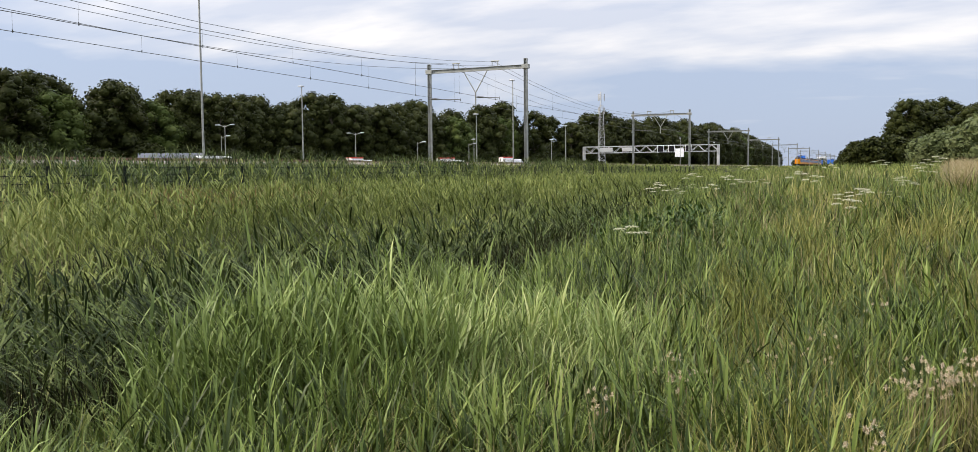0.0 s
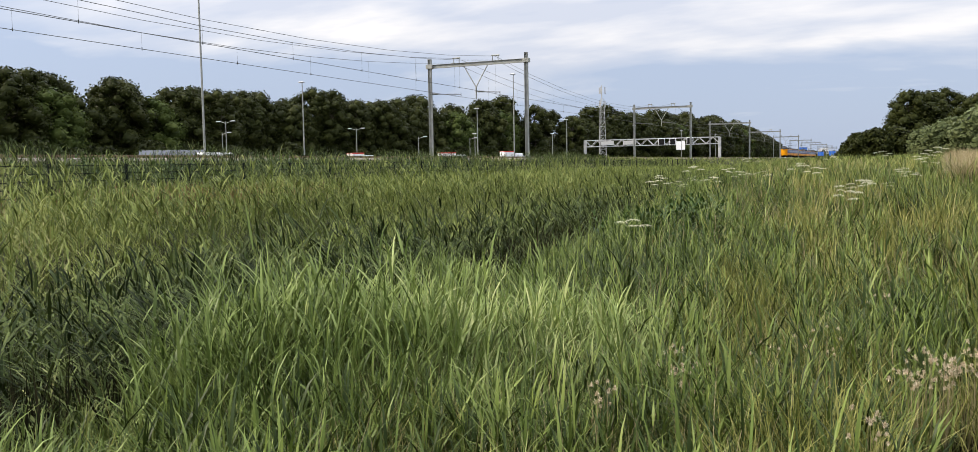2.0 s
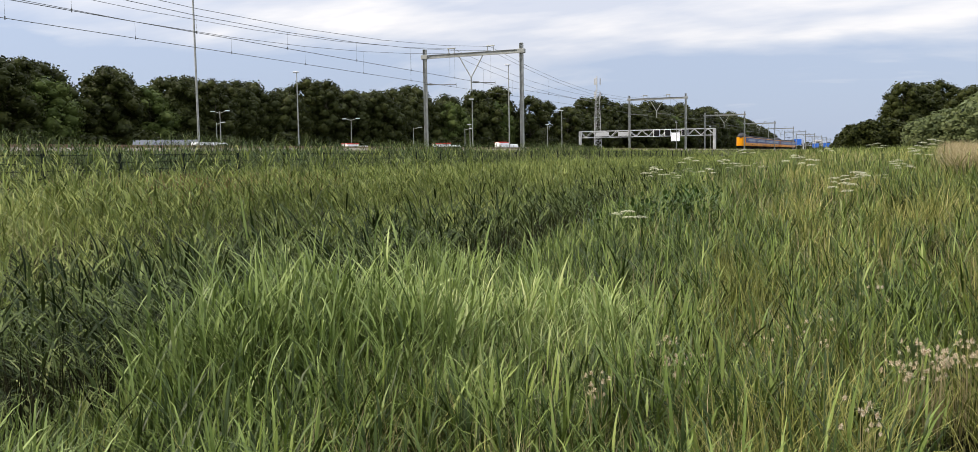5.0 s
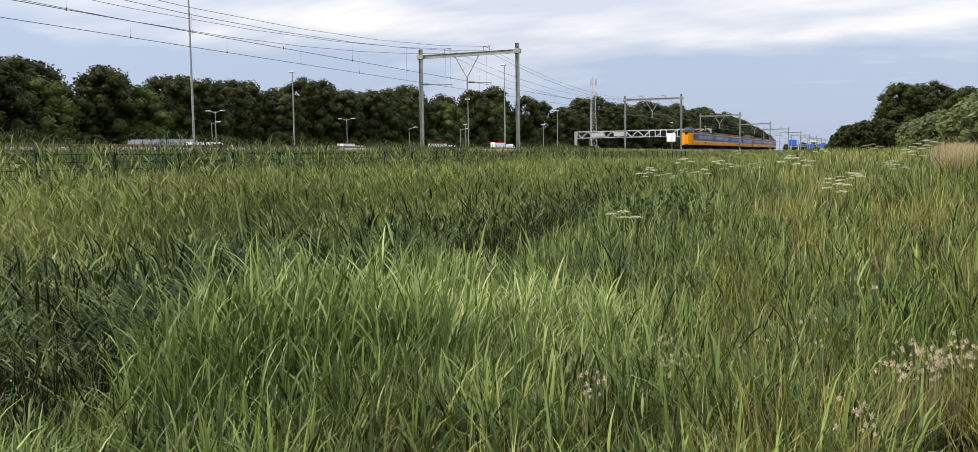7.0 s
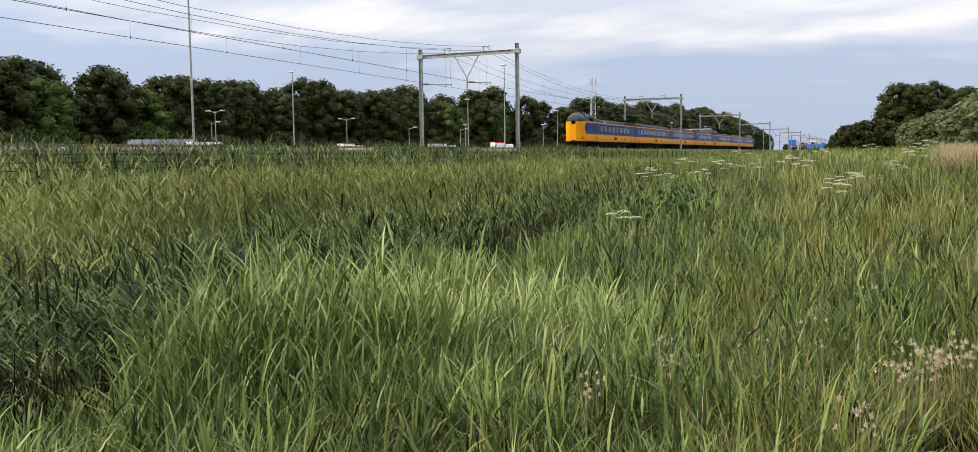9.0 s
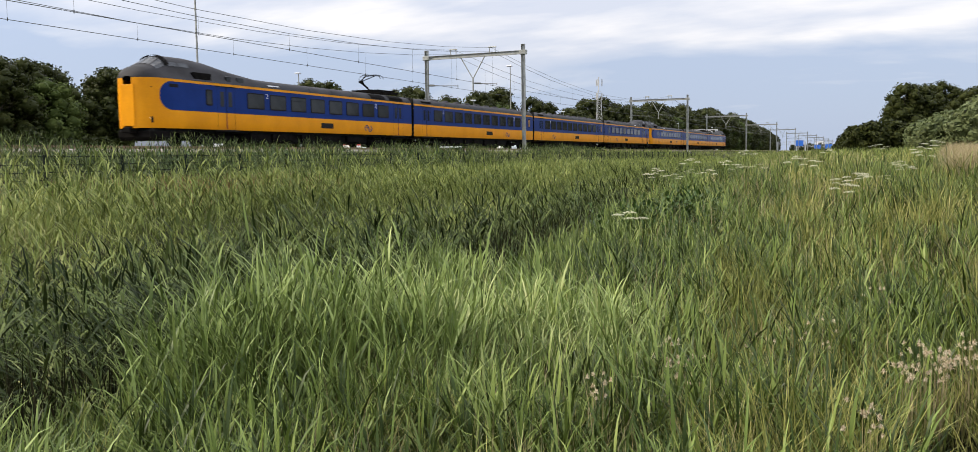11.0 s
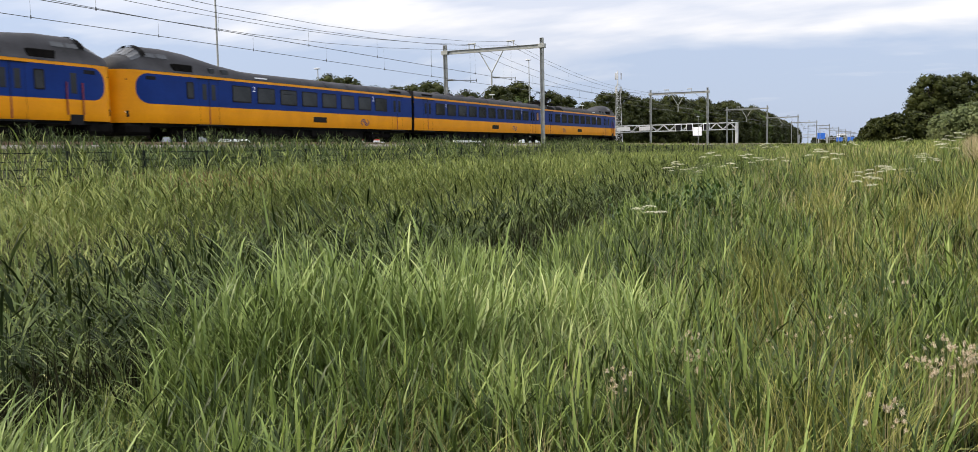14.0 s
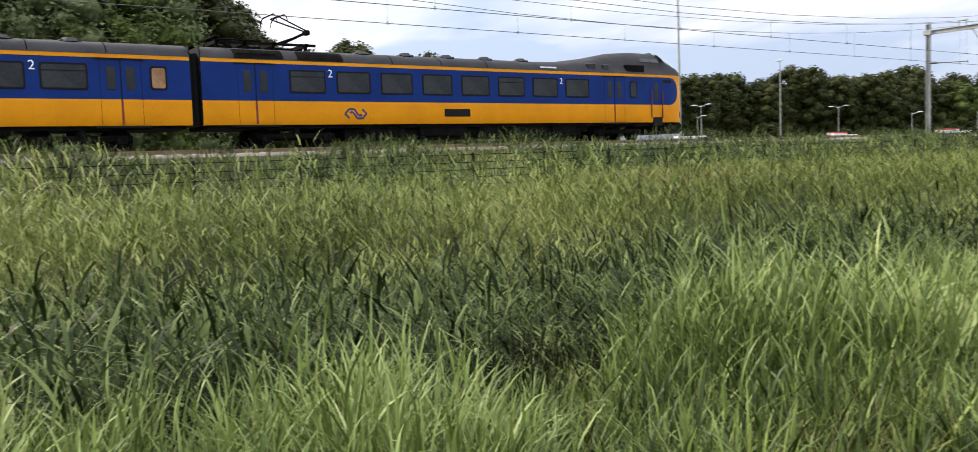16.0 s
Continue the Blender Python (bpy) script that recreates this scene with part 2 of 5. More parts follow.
def box(bm, x0, x1, y0, y1, z0, z1, bevel=0.0):
    m = Matrix.Translation(((x0 + x1) / 2, (y0 + y1) / 2, (z0 + z1) / 2)) @ Matrix.Diagonal((abs(x1 - x0), abs(y1 - y0), abs(z1 - z0), 1))
    g = bmesh.ops.create_cube(bm, size=1, matrix=m)
    if bevel:
        es = {e for v in g["verts"] for e in v.link_edges}
        bmesh.ops.bevel(bm, geom=list(es), offset=bevel, segments=1, affect="EDGES")
    return bm


def rod(bm, a, b, r0, r1=None, n=8):
    a, b = Vector(a), Vector(b)
    d = b - a
    m = Matrix.Translation((a + b) / 2) @ d.to_track_quat("Z", "Y").to_matrix().to_4x4()
    bmesh.ops.create_cone(bm, cap_ends=True, segments=n, radius1=r0, radius2=r0 if r1 is None else r1, depth=d.length, matrix=m)
    return bm


def new_box(*a, **k):
    return box(bmesh.new(), *a, **k)


def new_rod(*a, **k):
    return rod(bmesh.new(), *a, **k)


def at(m, name, label, category, group="", kind=""):
    e = new(name)
    e.matrix_basis = m
    return tagged(e, label, category, group, kind)


def sheet(name, verts, quads, mat, smooth=True):
    """A mesh from numpy arrays of vertices and quads."""
    me = bpy.data.meshes.new(name)
    me.vertices.add(len(verts))
    me.vertices.foreach_set("co", np.ascontiguousarray(verts, dtype=np.float32).ravel())
    me.loops.add(quads.size)
    me.loops.foreach_set("vertex_index", np.ascontiguousarray(quads, dtype=np.int32).ravel())
    me.polygons.add(len(quads))
    me.polygons.foreach_set("loop_start", np.arange(0, quads.size, quads.shape[1], dtype=np.int32))
    me.update(calc_edges=True)
    me.materials.append(mat)
    if smooth:
        me.shade_smooth()
    return me


# ---- ground ----
PROFILE_X = [-3000, -400, -60, -42, -38.6, -36.6, -28, -26.2, -22, -19, -14, -10.6, -9.2, -5.8, -4.3, -2, 0, 3, 6, 12, 30, 3000]
PROFILE_Z = [1.6, 1.8, 1.9, 2.1, 2.2, 2.42, 2.42, 2.1, 1.42, 1.08, 0.98, 0.78, -0.4, -0.4, 0.10, 0.22, 0.30, 0.60, 1.0, 1.6, 1.9, 1.9]


def ground_z(x, y):
    x, y = np.asarray(x, float), np.asarray(y, float)
    z = np.interp(x, PROFILE_X, PROFILE_Z)
    u, w = np.clip((y - 5) / 20, 0, 1), np.clip((y - 25) / 40, 0, 1)
    rise = 0.62 * (3 * u * u - 2 * u ** 3) + 0.28 * (3 * w * w - 2 * w ** 3)
    side = np.clip((x + 5.6) / 1.7, 0, 1)
    z = z + side * rise * np.clip(1.85 - z, 0, 2)
    return z + 0.05 * np.sin(x * 1.3 + 0.4 * y) * np.sin(y * 0.9 - 0.3 * x) * (np.abs(x + 32) > 9)


def make_ground():
    xs = np.unique(np.concatenate([[-3000, -1200, -400, -200, -120, -80, -60, -50, -46], np.arange(-44, 30, 0.8), [40, 60, 100, 300, 1000, 3000]]))
    ys = np.unique(np.concatenate([[-3000, -800, -300, -150, -80, -50, -30], np.arange(-20, 90, 1.2), np.arange(90, 200, 6), [220, 260, 320, 400, 600, 1000, 1800, 3000]]))
    X, Y = np.meshgrid(xs, ys)
    v = np.stack([X, Y, ground_z(X, Y)], -1).reshape(-1, 3)
    i = np.arange(len(ys) * len(xs)).reshape(len(ys), len(xs))
    q = np.stack([i[:-1, :-1], i[:-1, 1:], i[1:, 1:], i[1:, :-1]], -1).reshape(-1, 4)
    tagged(new("ground", sheet("ground", v, q, M_SOIL)), "dark damp soil and thatch under reeds and grass", "ground", kind="structure")


make_ground()


# ---- railway ----
def make_track(cx):
    t = at(pose(cx, 0, 0), "railway_track", "rusty rails on concrete sleepers in brown ballast", "railway track", "tracks of the line", "structure")
    bm = bmesh.new()
    for y0, y1 in ((-160, 1500),):
        vs = [bm.verts.new(p) for p in ((-2.0, y0, 2.40), (-1.5, y0, 2.53), (1.5, y0, 2.53), (2.0, y0, 2.40),
                                        (-2.0, y1, 2.40), (-1.5, y1, 2.53), (1.5, y1, 2.53), (2.0, y1, 2.40))]
        for a in range(3):
            bm.faces.new((vs[a], vs[a + 1], vs[a + 5], vs[a + 4]))
    part("ballast_bed", bm, M_BALLAST, t)
    for sx in (-0.75, 0.75):
        bm = new_box(sx - 0.035, sx + 0.035, -160, 1500, 2.66, 2.70)
        box(bm, sx - 0.01, sx + 0.01, -160, 1500, 2.57, 2.66)
        box(bm, sx - 0.07, sx + 0.07, -160, 1500, 2.555, 2.57)
        part("rail", bm, M_RAIL, t)
    me = mesh_of("sleeper", new_box(-1.3, 1.3, -0.13, 0.13, 2.45, 2.555, bevel=0.02), M_CONCRETE)
    for k in range(150):
        part("sleeper", me, None, t).location = (0, -10 + 0.6 * k, 0)


for c in (TRACK_FAR, TRACK_NEAR):
    make_track(c)


def make_portal():
    p = at(pose(0, 0, 0), "catenary_portal", "grey galvanised steel portal carrying the overhead wires", "catenary portal", "portals along the railway")
    xl, xr, top, beam = -37.0, -27.6, 11.6, 10.95
    for x in (xl, xr):
        bm = bmesh.new()
        for s in (-1, 1):
            box(bm, x + s * 0.13 - 0.012, x + s * 0.13 + 0.012, -0.14, 0.14, 2.2, top)
        box(bm, x - 0.12, x + 0.12, -0.012, 0.012, 2.2, top)
        box(bm, x - 0.145, x + 0.145, -0.15, 0.15, top, top + 0.03)
        part("post", bm, M_GALV, p)
        part("footing", new_box(x - 0.4, x + 0.4, -0.4, 0.4, 1.6, 2.5, bevel=0.04), M_CONCRETE, p)
        part("bracket", new_box(x - 0.32, x + 0.32, -0.2, 0.2, beam - 0.19, beam + 0.19, bevel=0.03), M_GALV, p)
    bm = bmesh.new()
    for z in (-0.15, 0.15):
        box(bm, xl - 0.3, xr + 0.3, -0.11, 0.11, beam + z - 0.012, beam + z + 0.012)
    box(bm, xl - 0.3, xr + 0.3, -0.012, 0.012, beam - 0.14, beam + 0.14)
    part("crossbeam", bm, M_GALV, p)
    mid = (xl + xr) / 2 - 0.1
    for s in (-1, 1):
        part("hanger_strut", new_rod((mid + s * 1.15, 0, beam - 0.16), (mid, 0, 8.9), 0.05), M_GALV, p)
        bm = bmesh.new()
        x = mid + s * 1.9
        for e in (-0.27, 0.27):
            rod(bm, (x + e, 0, beam + 0.16), (x + e, 0, beam + 0.62), 0.035)
        rod(bm, (x - 0.38, 0, beam + 0.62), (x + 0.38, 0, beam + 0.62), 0.06)
        part("insulator_frame", bm, M_GALV, p)
    part("hanger_post", new_rod((mid, 0, 8.95), (mid, 0, 7.85), 0.07), M_GALV, p)
    for x0, x1 in ((mid, TRACK_NEAR + 0.2), (xl, TRACK_FAR + 0.4)):
        bm = new_rod((x0, 0, 8.5), (x1, 0, 8.35), 0.035)
        rod(bm, (x0 + 0.2, 0, 8.5), (x0 + 0.75, 0, 8.47), 0.075)
        rod(bm, (x1, 0, 8.45), (x1, 0, 8.2), 0.03)
        part("registration_arm", bm, M_BRONZE, p)
    return p


portal = make_portal()
portal.location.y = PORTAL_Y0 - PORTAL_STEP
for k in range(0, 11):
    copy_thing(portal, pose(0, PORTAL_Y0 + PORTAL_STEP * k, 0))


def wire(name, pts, r, label):
    cu = bpy.data.curves.new(name, "CURVE")
    cu.dimensions, cu.bevel_depth, cu.bevel_resolution = "3D", r, 1
    sp = cu.splines.new("POLY")
    sp.points.add(len(pts) - 1)
    for q, p in zip(sp.points, pts):
        q.co = (*p, 1)
    cu.materials.append(M_BRONZE)
    return tagged(new(name, cu), label, "overhead wire", "overhead wires")


def make_wires():
    y_first, n = PORTAL_Y0 - 2 * PORTAL_STEP, 12
    for cx in (TRACK_FAR, TRACK_NEAR):
        con, mes = [], []
        for k in range(n):
            y0 = y_first + k * PORTAL_STEP
            for j in range(10):
                u = j / 10
                zig = 0.2 * (1 if k % 2 else -1) * (1 - 2 * u)
                con.append((cx + zig, y0 + u * PORTAL_STEP, 8.22))
                mes.append((cx + zig, y0 + u * PORTAL_STEP, 11.15 - 2.1 * 4 * u * (1 - u)))
        wire("contact_wire", con, 0.016, "dark copper contact wire above the track")
        wire("messenger_wire", mes, 0.014, "dark sagging messenger wire above the track")
        bm = bmesh.new()
        for a, b in zip(con, mes):
            if b[2] - a[2] > 0.2 and a[1] < 320:
                rod(bm, a, b, 0.006, n=4)
                rod(bm, (a[0], a[1], a[2] - 0.06), (a[0], a[1], a[2] + 0.09), 0.03, n=4)
        tagged(new("dropper_wires", mesh_of("dropper_wires", bm, M_BRONZE)), "thin droppers between messenger and contact wire", "overhead wire", kind="stuff")
    for x, sag in ((-34.1, 1.85), (-30.55, 2.05)):
        wire("feeder_wire", [(x, y_first + PORTAL_STEP * k + PORTAL_STEP * j / 8, 11.50 - sag * 4 * (j / 8) * (1 - j / 8)) for k in range(n) for j in range(8)], 0.013,
             "dark feeder cable slung over the portals")


make_wires()


def make_fence():
    f = at(pose(-19.4, 0, 0), "mesh_fence", "low dark green wire mesh fence along the railway", "fence")
    me = mesh_of("fence_post", new_box(-0.035, 0.035, -0.035, 0.035, 0.7, 2.22, bevel=0.01), M_FENCE)
    n = 44
    for k in range(n):
        part("fence_post", me, None, f).location.y = -4.34 + 2.5 * k
    for z in (0.95, 1.15, 1.35, 1.55, 1.75, 1.95, 2.16):
        part("fence_wire", new_box(-0.006, 0.006, -4.34, -4.34 + 2.5 * (n - 1), z, z + 0.018), M_FENCE, f)
    mesh_v, mesh_q = [], []
    for k in range(int(2.5 * (n - 1) / 0.1)):
        y = -4.34 + k * 0.1
        b = len(mesh_v)
        mesh_v += [(0.008, y - 0.004, 0.95), (0.008, y + 0.004, 0.95), (0.008, y + 0.004, 2.16), (0.008, y - 0.004, 2.16)]
        mesh_q.append((b, b + 1, b + 2, b + 3))
    ob = part("fence_mesh", sheet("fence_mesh", np.array(mesh_v), np.array(mesh_q), M_FENCE, False), None, f)
    tagged(ob, kind="stuff")


make_fence()


# ---- train ----
HALF = 1.41


def half_width(y, nose):
    if not nose or y < 24.3:
        return HALF
    u = min(1.0, (y - 24.3) / 2.75)
    return HALF * max(0.02, (1 - u ** 4.5)) ** 0.42


def roof_gain(y, nose):
    if not nose:
        return 1.0
    return float(np.interp(y, [0, 16.8, 18.2, 20.2, 22, 23.5, 25.2, 25.4, 26.2, 26.65, 26.97, 27.05], [1, 1, 1.06, 1.52, 2.12, 2.34, 2.32, 2.24, 1.34, 1.08, 0.55, 0.15]))


def stations(length, nose):
    return [0.2, 6, 12] + ([16.8, 17.5, 18.2, 19.2, 20.2, 21, 22, 22.8, 23.5, 24.3, 24.8, 25.2, 25.4, 25.8, 26.2, 26.4, 26.65, 26.85, 26.97, 27.05] if nose else [18, length - 0.2])


def loft(rows, ys, nose, y_end=None, out=0.0):
    """Both sides of a car: rows of (share of the half width, height) carried along the stations."""
    bm = bmesh.new()
    for s in (-1, 1):
        grid = []
        for q, z in rows:
            line = []
            for y in ys:
                yy = min(y, y_end(z)) if y_end else y
                line.append(bm.verts.new((s * (half_width(yy, nose) * q + out), yy, z)))
            grid.append(line)
        for a, b in zip(grid, grid[1:]):
            for i in range(len(ys) - 1):
                quad = (a[i], a[i + 1], b[i + 1], b[i])
                ring = list({v.co.to_tuple(5): v for v in quad}.values())
                if len(ring) > 2:
                    bm.faces.new(ring if s < 0 else ring[::-1])
    bmesh.ops.remove_doubles(bm, verts=bm.verts, dist=0.0005)
    return bm


ROOF_ARC = [(1.0, 3.54), (0.945, 3.70), (0.86, 3.83), (0.72, 3.94), (0.5, 4.03), (0.25, 4.08), (0.0, 4.09)]


def roof_mesh(ys, nose):
    prof = [(-q, z) for q, z in ROOF_ARC] + [(q, z) for q, z in ROOF_ARC[-2::-1]]
    bm = bmesh.new()
    grid = []
    for y in ys:
        k = roof_gain(y, nose)
        grid.append([bm.verts.new((q * half_width(y, nose) * (1 - 0.14 * max(0, k - 1) * (1 if z > 3.6 else 0)), y, 3.54 + (z - 3.54) * k)) for q, z in prof])
    for a, b in zip(grid, grid[1:]):
        for i in range(len(prof) - 1):
            bm.faces.new((a[i], a[i + 1], b[i + 1], b[i]))
    return bm


def roof_panel(ys, qs, nose, lift=0.012, sides=(-1, 1)):
    """Panels that lie on the roof's skin between two lines along it; qs are shares of the half width."""
    bm = bmesh.new()
    aq, az = [a for a, _ in ROOF_ARC][::-1], [b for _, b in ROOF_ARC][::-1]
    for s in sides:
        grid = []
        for y in ys:
            k = roof_gain(y, nose)
            row = []
            for q in qs:
                z = float(np.interp(abs(q), aq, az))
                row.append(bm.verts.new((s * q * half_width(y, nose) * (1 - 0.14 * max(0, k - 1) * (1 if z > 3.6 else 0)) + s * lift * (1 if q > 0.6 else 0), y + (lift if y > 25.35 else 0), 3.54 + (z - 3.54) * k + lift)))
            grid.append(row)
        for a, b in zip(grid, grid[1:]):
            for i in range(len(qs) - 1):
                quad = (a[i], a[i + 1], b[i + 1], b[i])
                bm.faces.new(quad if s > 0 else quad[::-1])
    return bm


_text = {}


def figure_two(parent, s, y, z, size):
    """A class figure on the car's side."""
    cu = bpy.data.curves.new("class_figure", "FONT")
    cu.body, cu.size, cu.extrude, cu.align_x = "2", size, 0.003, "CENTER"
    cu.materials.append(M_LETTER)
    ob = part("class_figure", cu, None, parent)
    ob.matrix_basis = pose(s * (HALF + 0.008), y, z, 90, 0, 90 * s)


def shared(name, bm, mat):
    if name not in _text:
        _text[name] = mesh_of(name, bm(), mat)
    return _text[name]


def window_frame_mesh(w, h):
    bm = bmesh.new()
    box(bm, 0, 0.018, -w / 2, w / 2, -h / 2, h / 2)
    es = [e for e in bm.edges if abs(e.verts[0].co.x - e.verts[1].co.x) > 0.01]
    bmesh.ops.bevel(bm, geom=es, offset=0.08, segments=3, profile=0.5, affect="EDGES")
    return bm


def pane_mesh(w, h):
    bm = window_frame_mesh(w - 0.13, h - 0.13)
    bmesh.ops.translate(bm, verts=bm.verts, vec=(0.007, 0, 0))
    return bm


def side_window(car, s, y, z, w, h, pane=None, name="window", bar=False):
    fr = part(name, shared(f"window_frame_{w}_{h}", lambda: window_frame_mesh(w, h), M_BLACK), None, car)
    fr.matrix_basis = pose(s * (HALF + 0.001), y, z, 0, 0, 0 if s > 0 else 180)
    pm = pane or M_PANE
    part("pane", shared(f"pane_{w}_{h}_{pm.name}", lambda: pane_mesh(w, h), pm), None, fr)
    if bar:
        part("transom", shared(f"transom_{w}", lambda: new_box(0.02, 0.032, -w / 2 + 0.06, w / 2 - 0.06, 0.18, 0.21), M_BLACK), None, fr)


def side_door(car, s, y):
    d = part("door", shared("door_seam", lambda: box(box(new_box(0, 0.006, -0.71, -0.70, 1.02, 3.36), 0, 0.006, 0.70, 0.71, 1.02, 3.36), 0, 0.03, -0.85, 0.85, 3.36, 3.40), M_BLACK), None, car)
    d.matrix_basis = pose(s * (HALF + 0.002), y, 0, 0, 0, 0 if s > 0 else 180)
    part("door_edge", shared("door_edge", lambda: new_box(0, 0.016, -0.035, 0.035, 1.04, 1.94), M_RED), None, d)
    part("door_edge", shared("door_edge_upper", lambda: new_box(0, 0.012, -0.02, 0.02, 1.94, 3.36), M_BLACK), None, d)
    for e in (-0.33, 0.33):
        w = part("door_window", shared("door_window", lambda: box(bmesh.new(), 0, 0.014, -0.15, 0.15, 2.28, 3.10, bevel=0.006), M_PANE), None, d)
        w.location.y = e
    part("step", shared("step", lambda: new_box(-0.2, 0.10, -0.95, 0.95, 0.92, 1.0, bevel=0.015), M_BLACK), None, d)


def side_mark(car, s, y, z):
    def shape():
        bm = bmesh.new()
        for k in (-1, 1):
            pts = [(-0.30, -0.19), (-0.50, 0.0), (-0.30, 0.19), (-0.06, 0.19), (0.12, -0.06), (0.28, -0.06)]
            for (a, b), (c, d) in zip(pts, pts[1:]):
                rod(bm, (0.0, k * a, k * b), (0.0, k * c, k * d), 0.042, n=6)
        bmesh.ops.scale(bm, vec=(0.12, 1, 1), verts=bm.verts)
        return bm
    ob = part("side_mark", shared("side_mark", shape, M_VIOLET), None, car)
    ob.matrix_basis = pose(s * (HALF + 0.006), y, z, 0, 0, 0 if s > 0 else 180)


def bogie(car, y):
    bg = part("bogie", shared("bogie_frame", lambda: box(box(new_box(-1.12, -0.98, -1.7, 1.7, 0.45, 0.66, bevel=0.02), 0.98, 1.12, -1.7, 1.7, 0.45, 0.66, bevel=0.02), -1.0, 1.0, -0.3, 0.3, 0.42, 0.7), M_DARK), None, car)
    bg.location.y = y
    wm = shared("wheel", lambda: new_rod((-0.07, 0, 0), (0.07, 0, 0), 0.46, n=24), M_DARK)
    for e in (-1.3, 1.3):
        for x in (-0.75, 0.75):
            w = part("wheel", wm, None, bg)
            w.location = (x, e, 0.46)
        for x in (-1.16, 1.16):
            part("axle_box", shared("axle_box", lambda: box(bmesh.new(), -0.1, 0.1, -0.18, 0.18, -0.14, 0.16, bevel=0.03), M_DARK), None, bg).location = (x, e, 0.47)
    for x in (-1.08, 1.08):
        part("spring", shared("spring", lambda: new_rod((0, 0, 0.6), (0, 0, 0.98), 0.16, n=10), M_DARK), None, bg).location.x = x


def pantograph(car):
    bm = bmesh.new()
    for x in (-0.7, 0.7):
        box(bm, x - 0.05, x + 0.05, 1.0, 5.2, 4.22, 4.32)
    for y in (1.1, 2.2, 3.4, 4.8):
        box(bm, -0.75, 0.75, y - 0.06, y + 0.06, 4.2, 4.34)
        for x in (-0.6, 0.6):
            rod(bm, (x, y, 4.08), (x, y, 4.24), 0.07)
    pg = part("pantograph", bm, M_DARK, car, "black single-arm current collector on the roof")
    part("lowered_collector", box(rod(rod(bmesh.new(), (-0.4, 1.0, 4.42), (-0.1, 3.1, 4.46), 0.035), (0.4, 1.0, 4.42), (0.1, 3.1, 4.46), 0.035), -0.7, 0.7, 1.0, 1.25, 4.45, 4.5, bevel=0.01), M_DARK, pg)
    bm = new_rod((0, 4.0, 4.38), (0, 5.15, 4.92), 0.055)
    rod(bm, (0.18, 3.7, 4.36), (0.1, 5.05, 4.84), 0.03)
    box(bm, -0.16, 0.16, 5.02, 5.24, 4.80, 5.0, bevel=0.03)
    part("lower_arm", bm, M_DARK, pg)
    bm = new_rod((0.1, 5.15, 4.95), (0.42, 3.75, 5.44), 0.03)
    rod(bm, (-0.1, 5.15, 4.95), (-0.42, 3.75, 5.44), 0.03)
    rod(bm, (-0.42, 3.75, 5.44), (0.42, 3.75, 5.44), 0.025)
    part("upper_arm", bm, M_DARK, pg)
    bm = bmesh.new()
    for y in (3.5, 3.95):
        box(bm, -0.6, 0.6, y - 0.03, y + 0.03, 5.47, 5.505)
        for s in (-1, 1):
            rod(bm, (s * 0.6, y, 5.49), (s * 0.85, y, 5.36), 0.02)
            rod(bm, (s * 0.85, y, 5.36), (s * 0.92, y, 5.18), 0.018)
    part("collector_head", bm, M_DARK, pg)


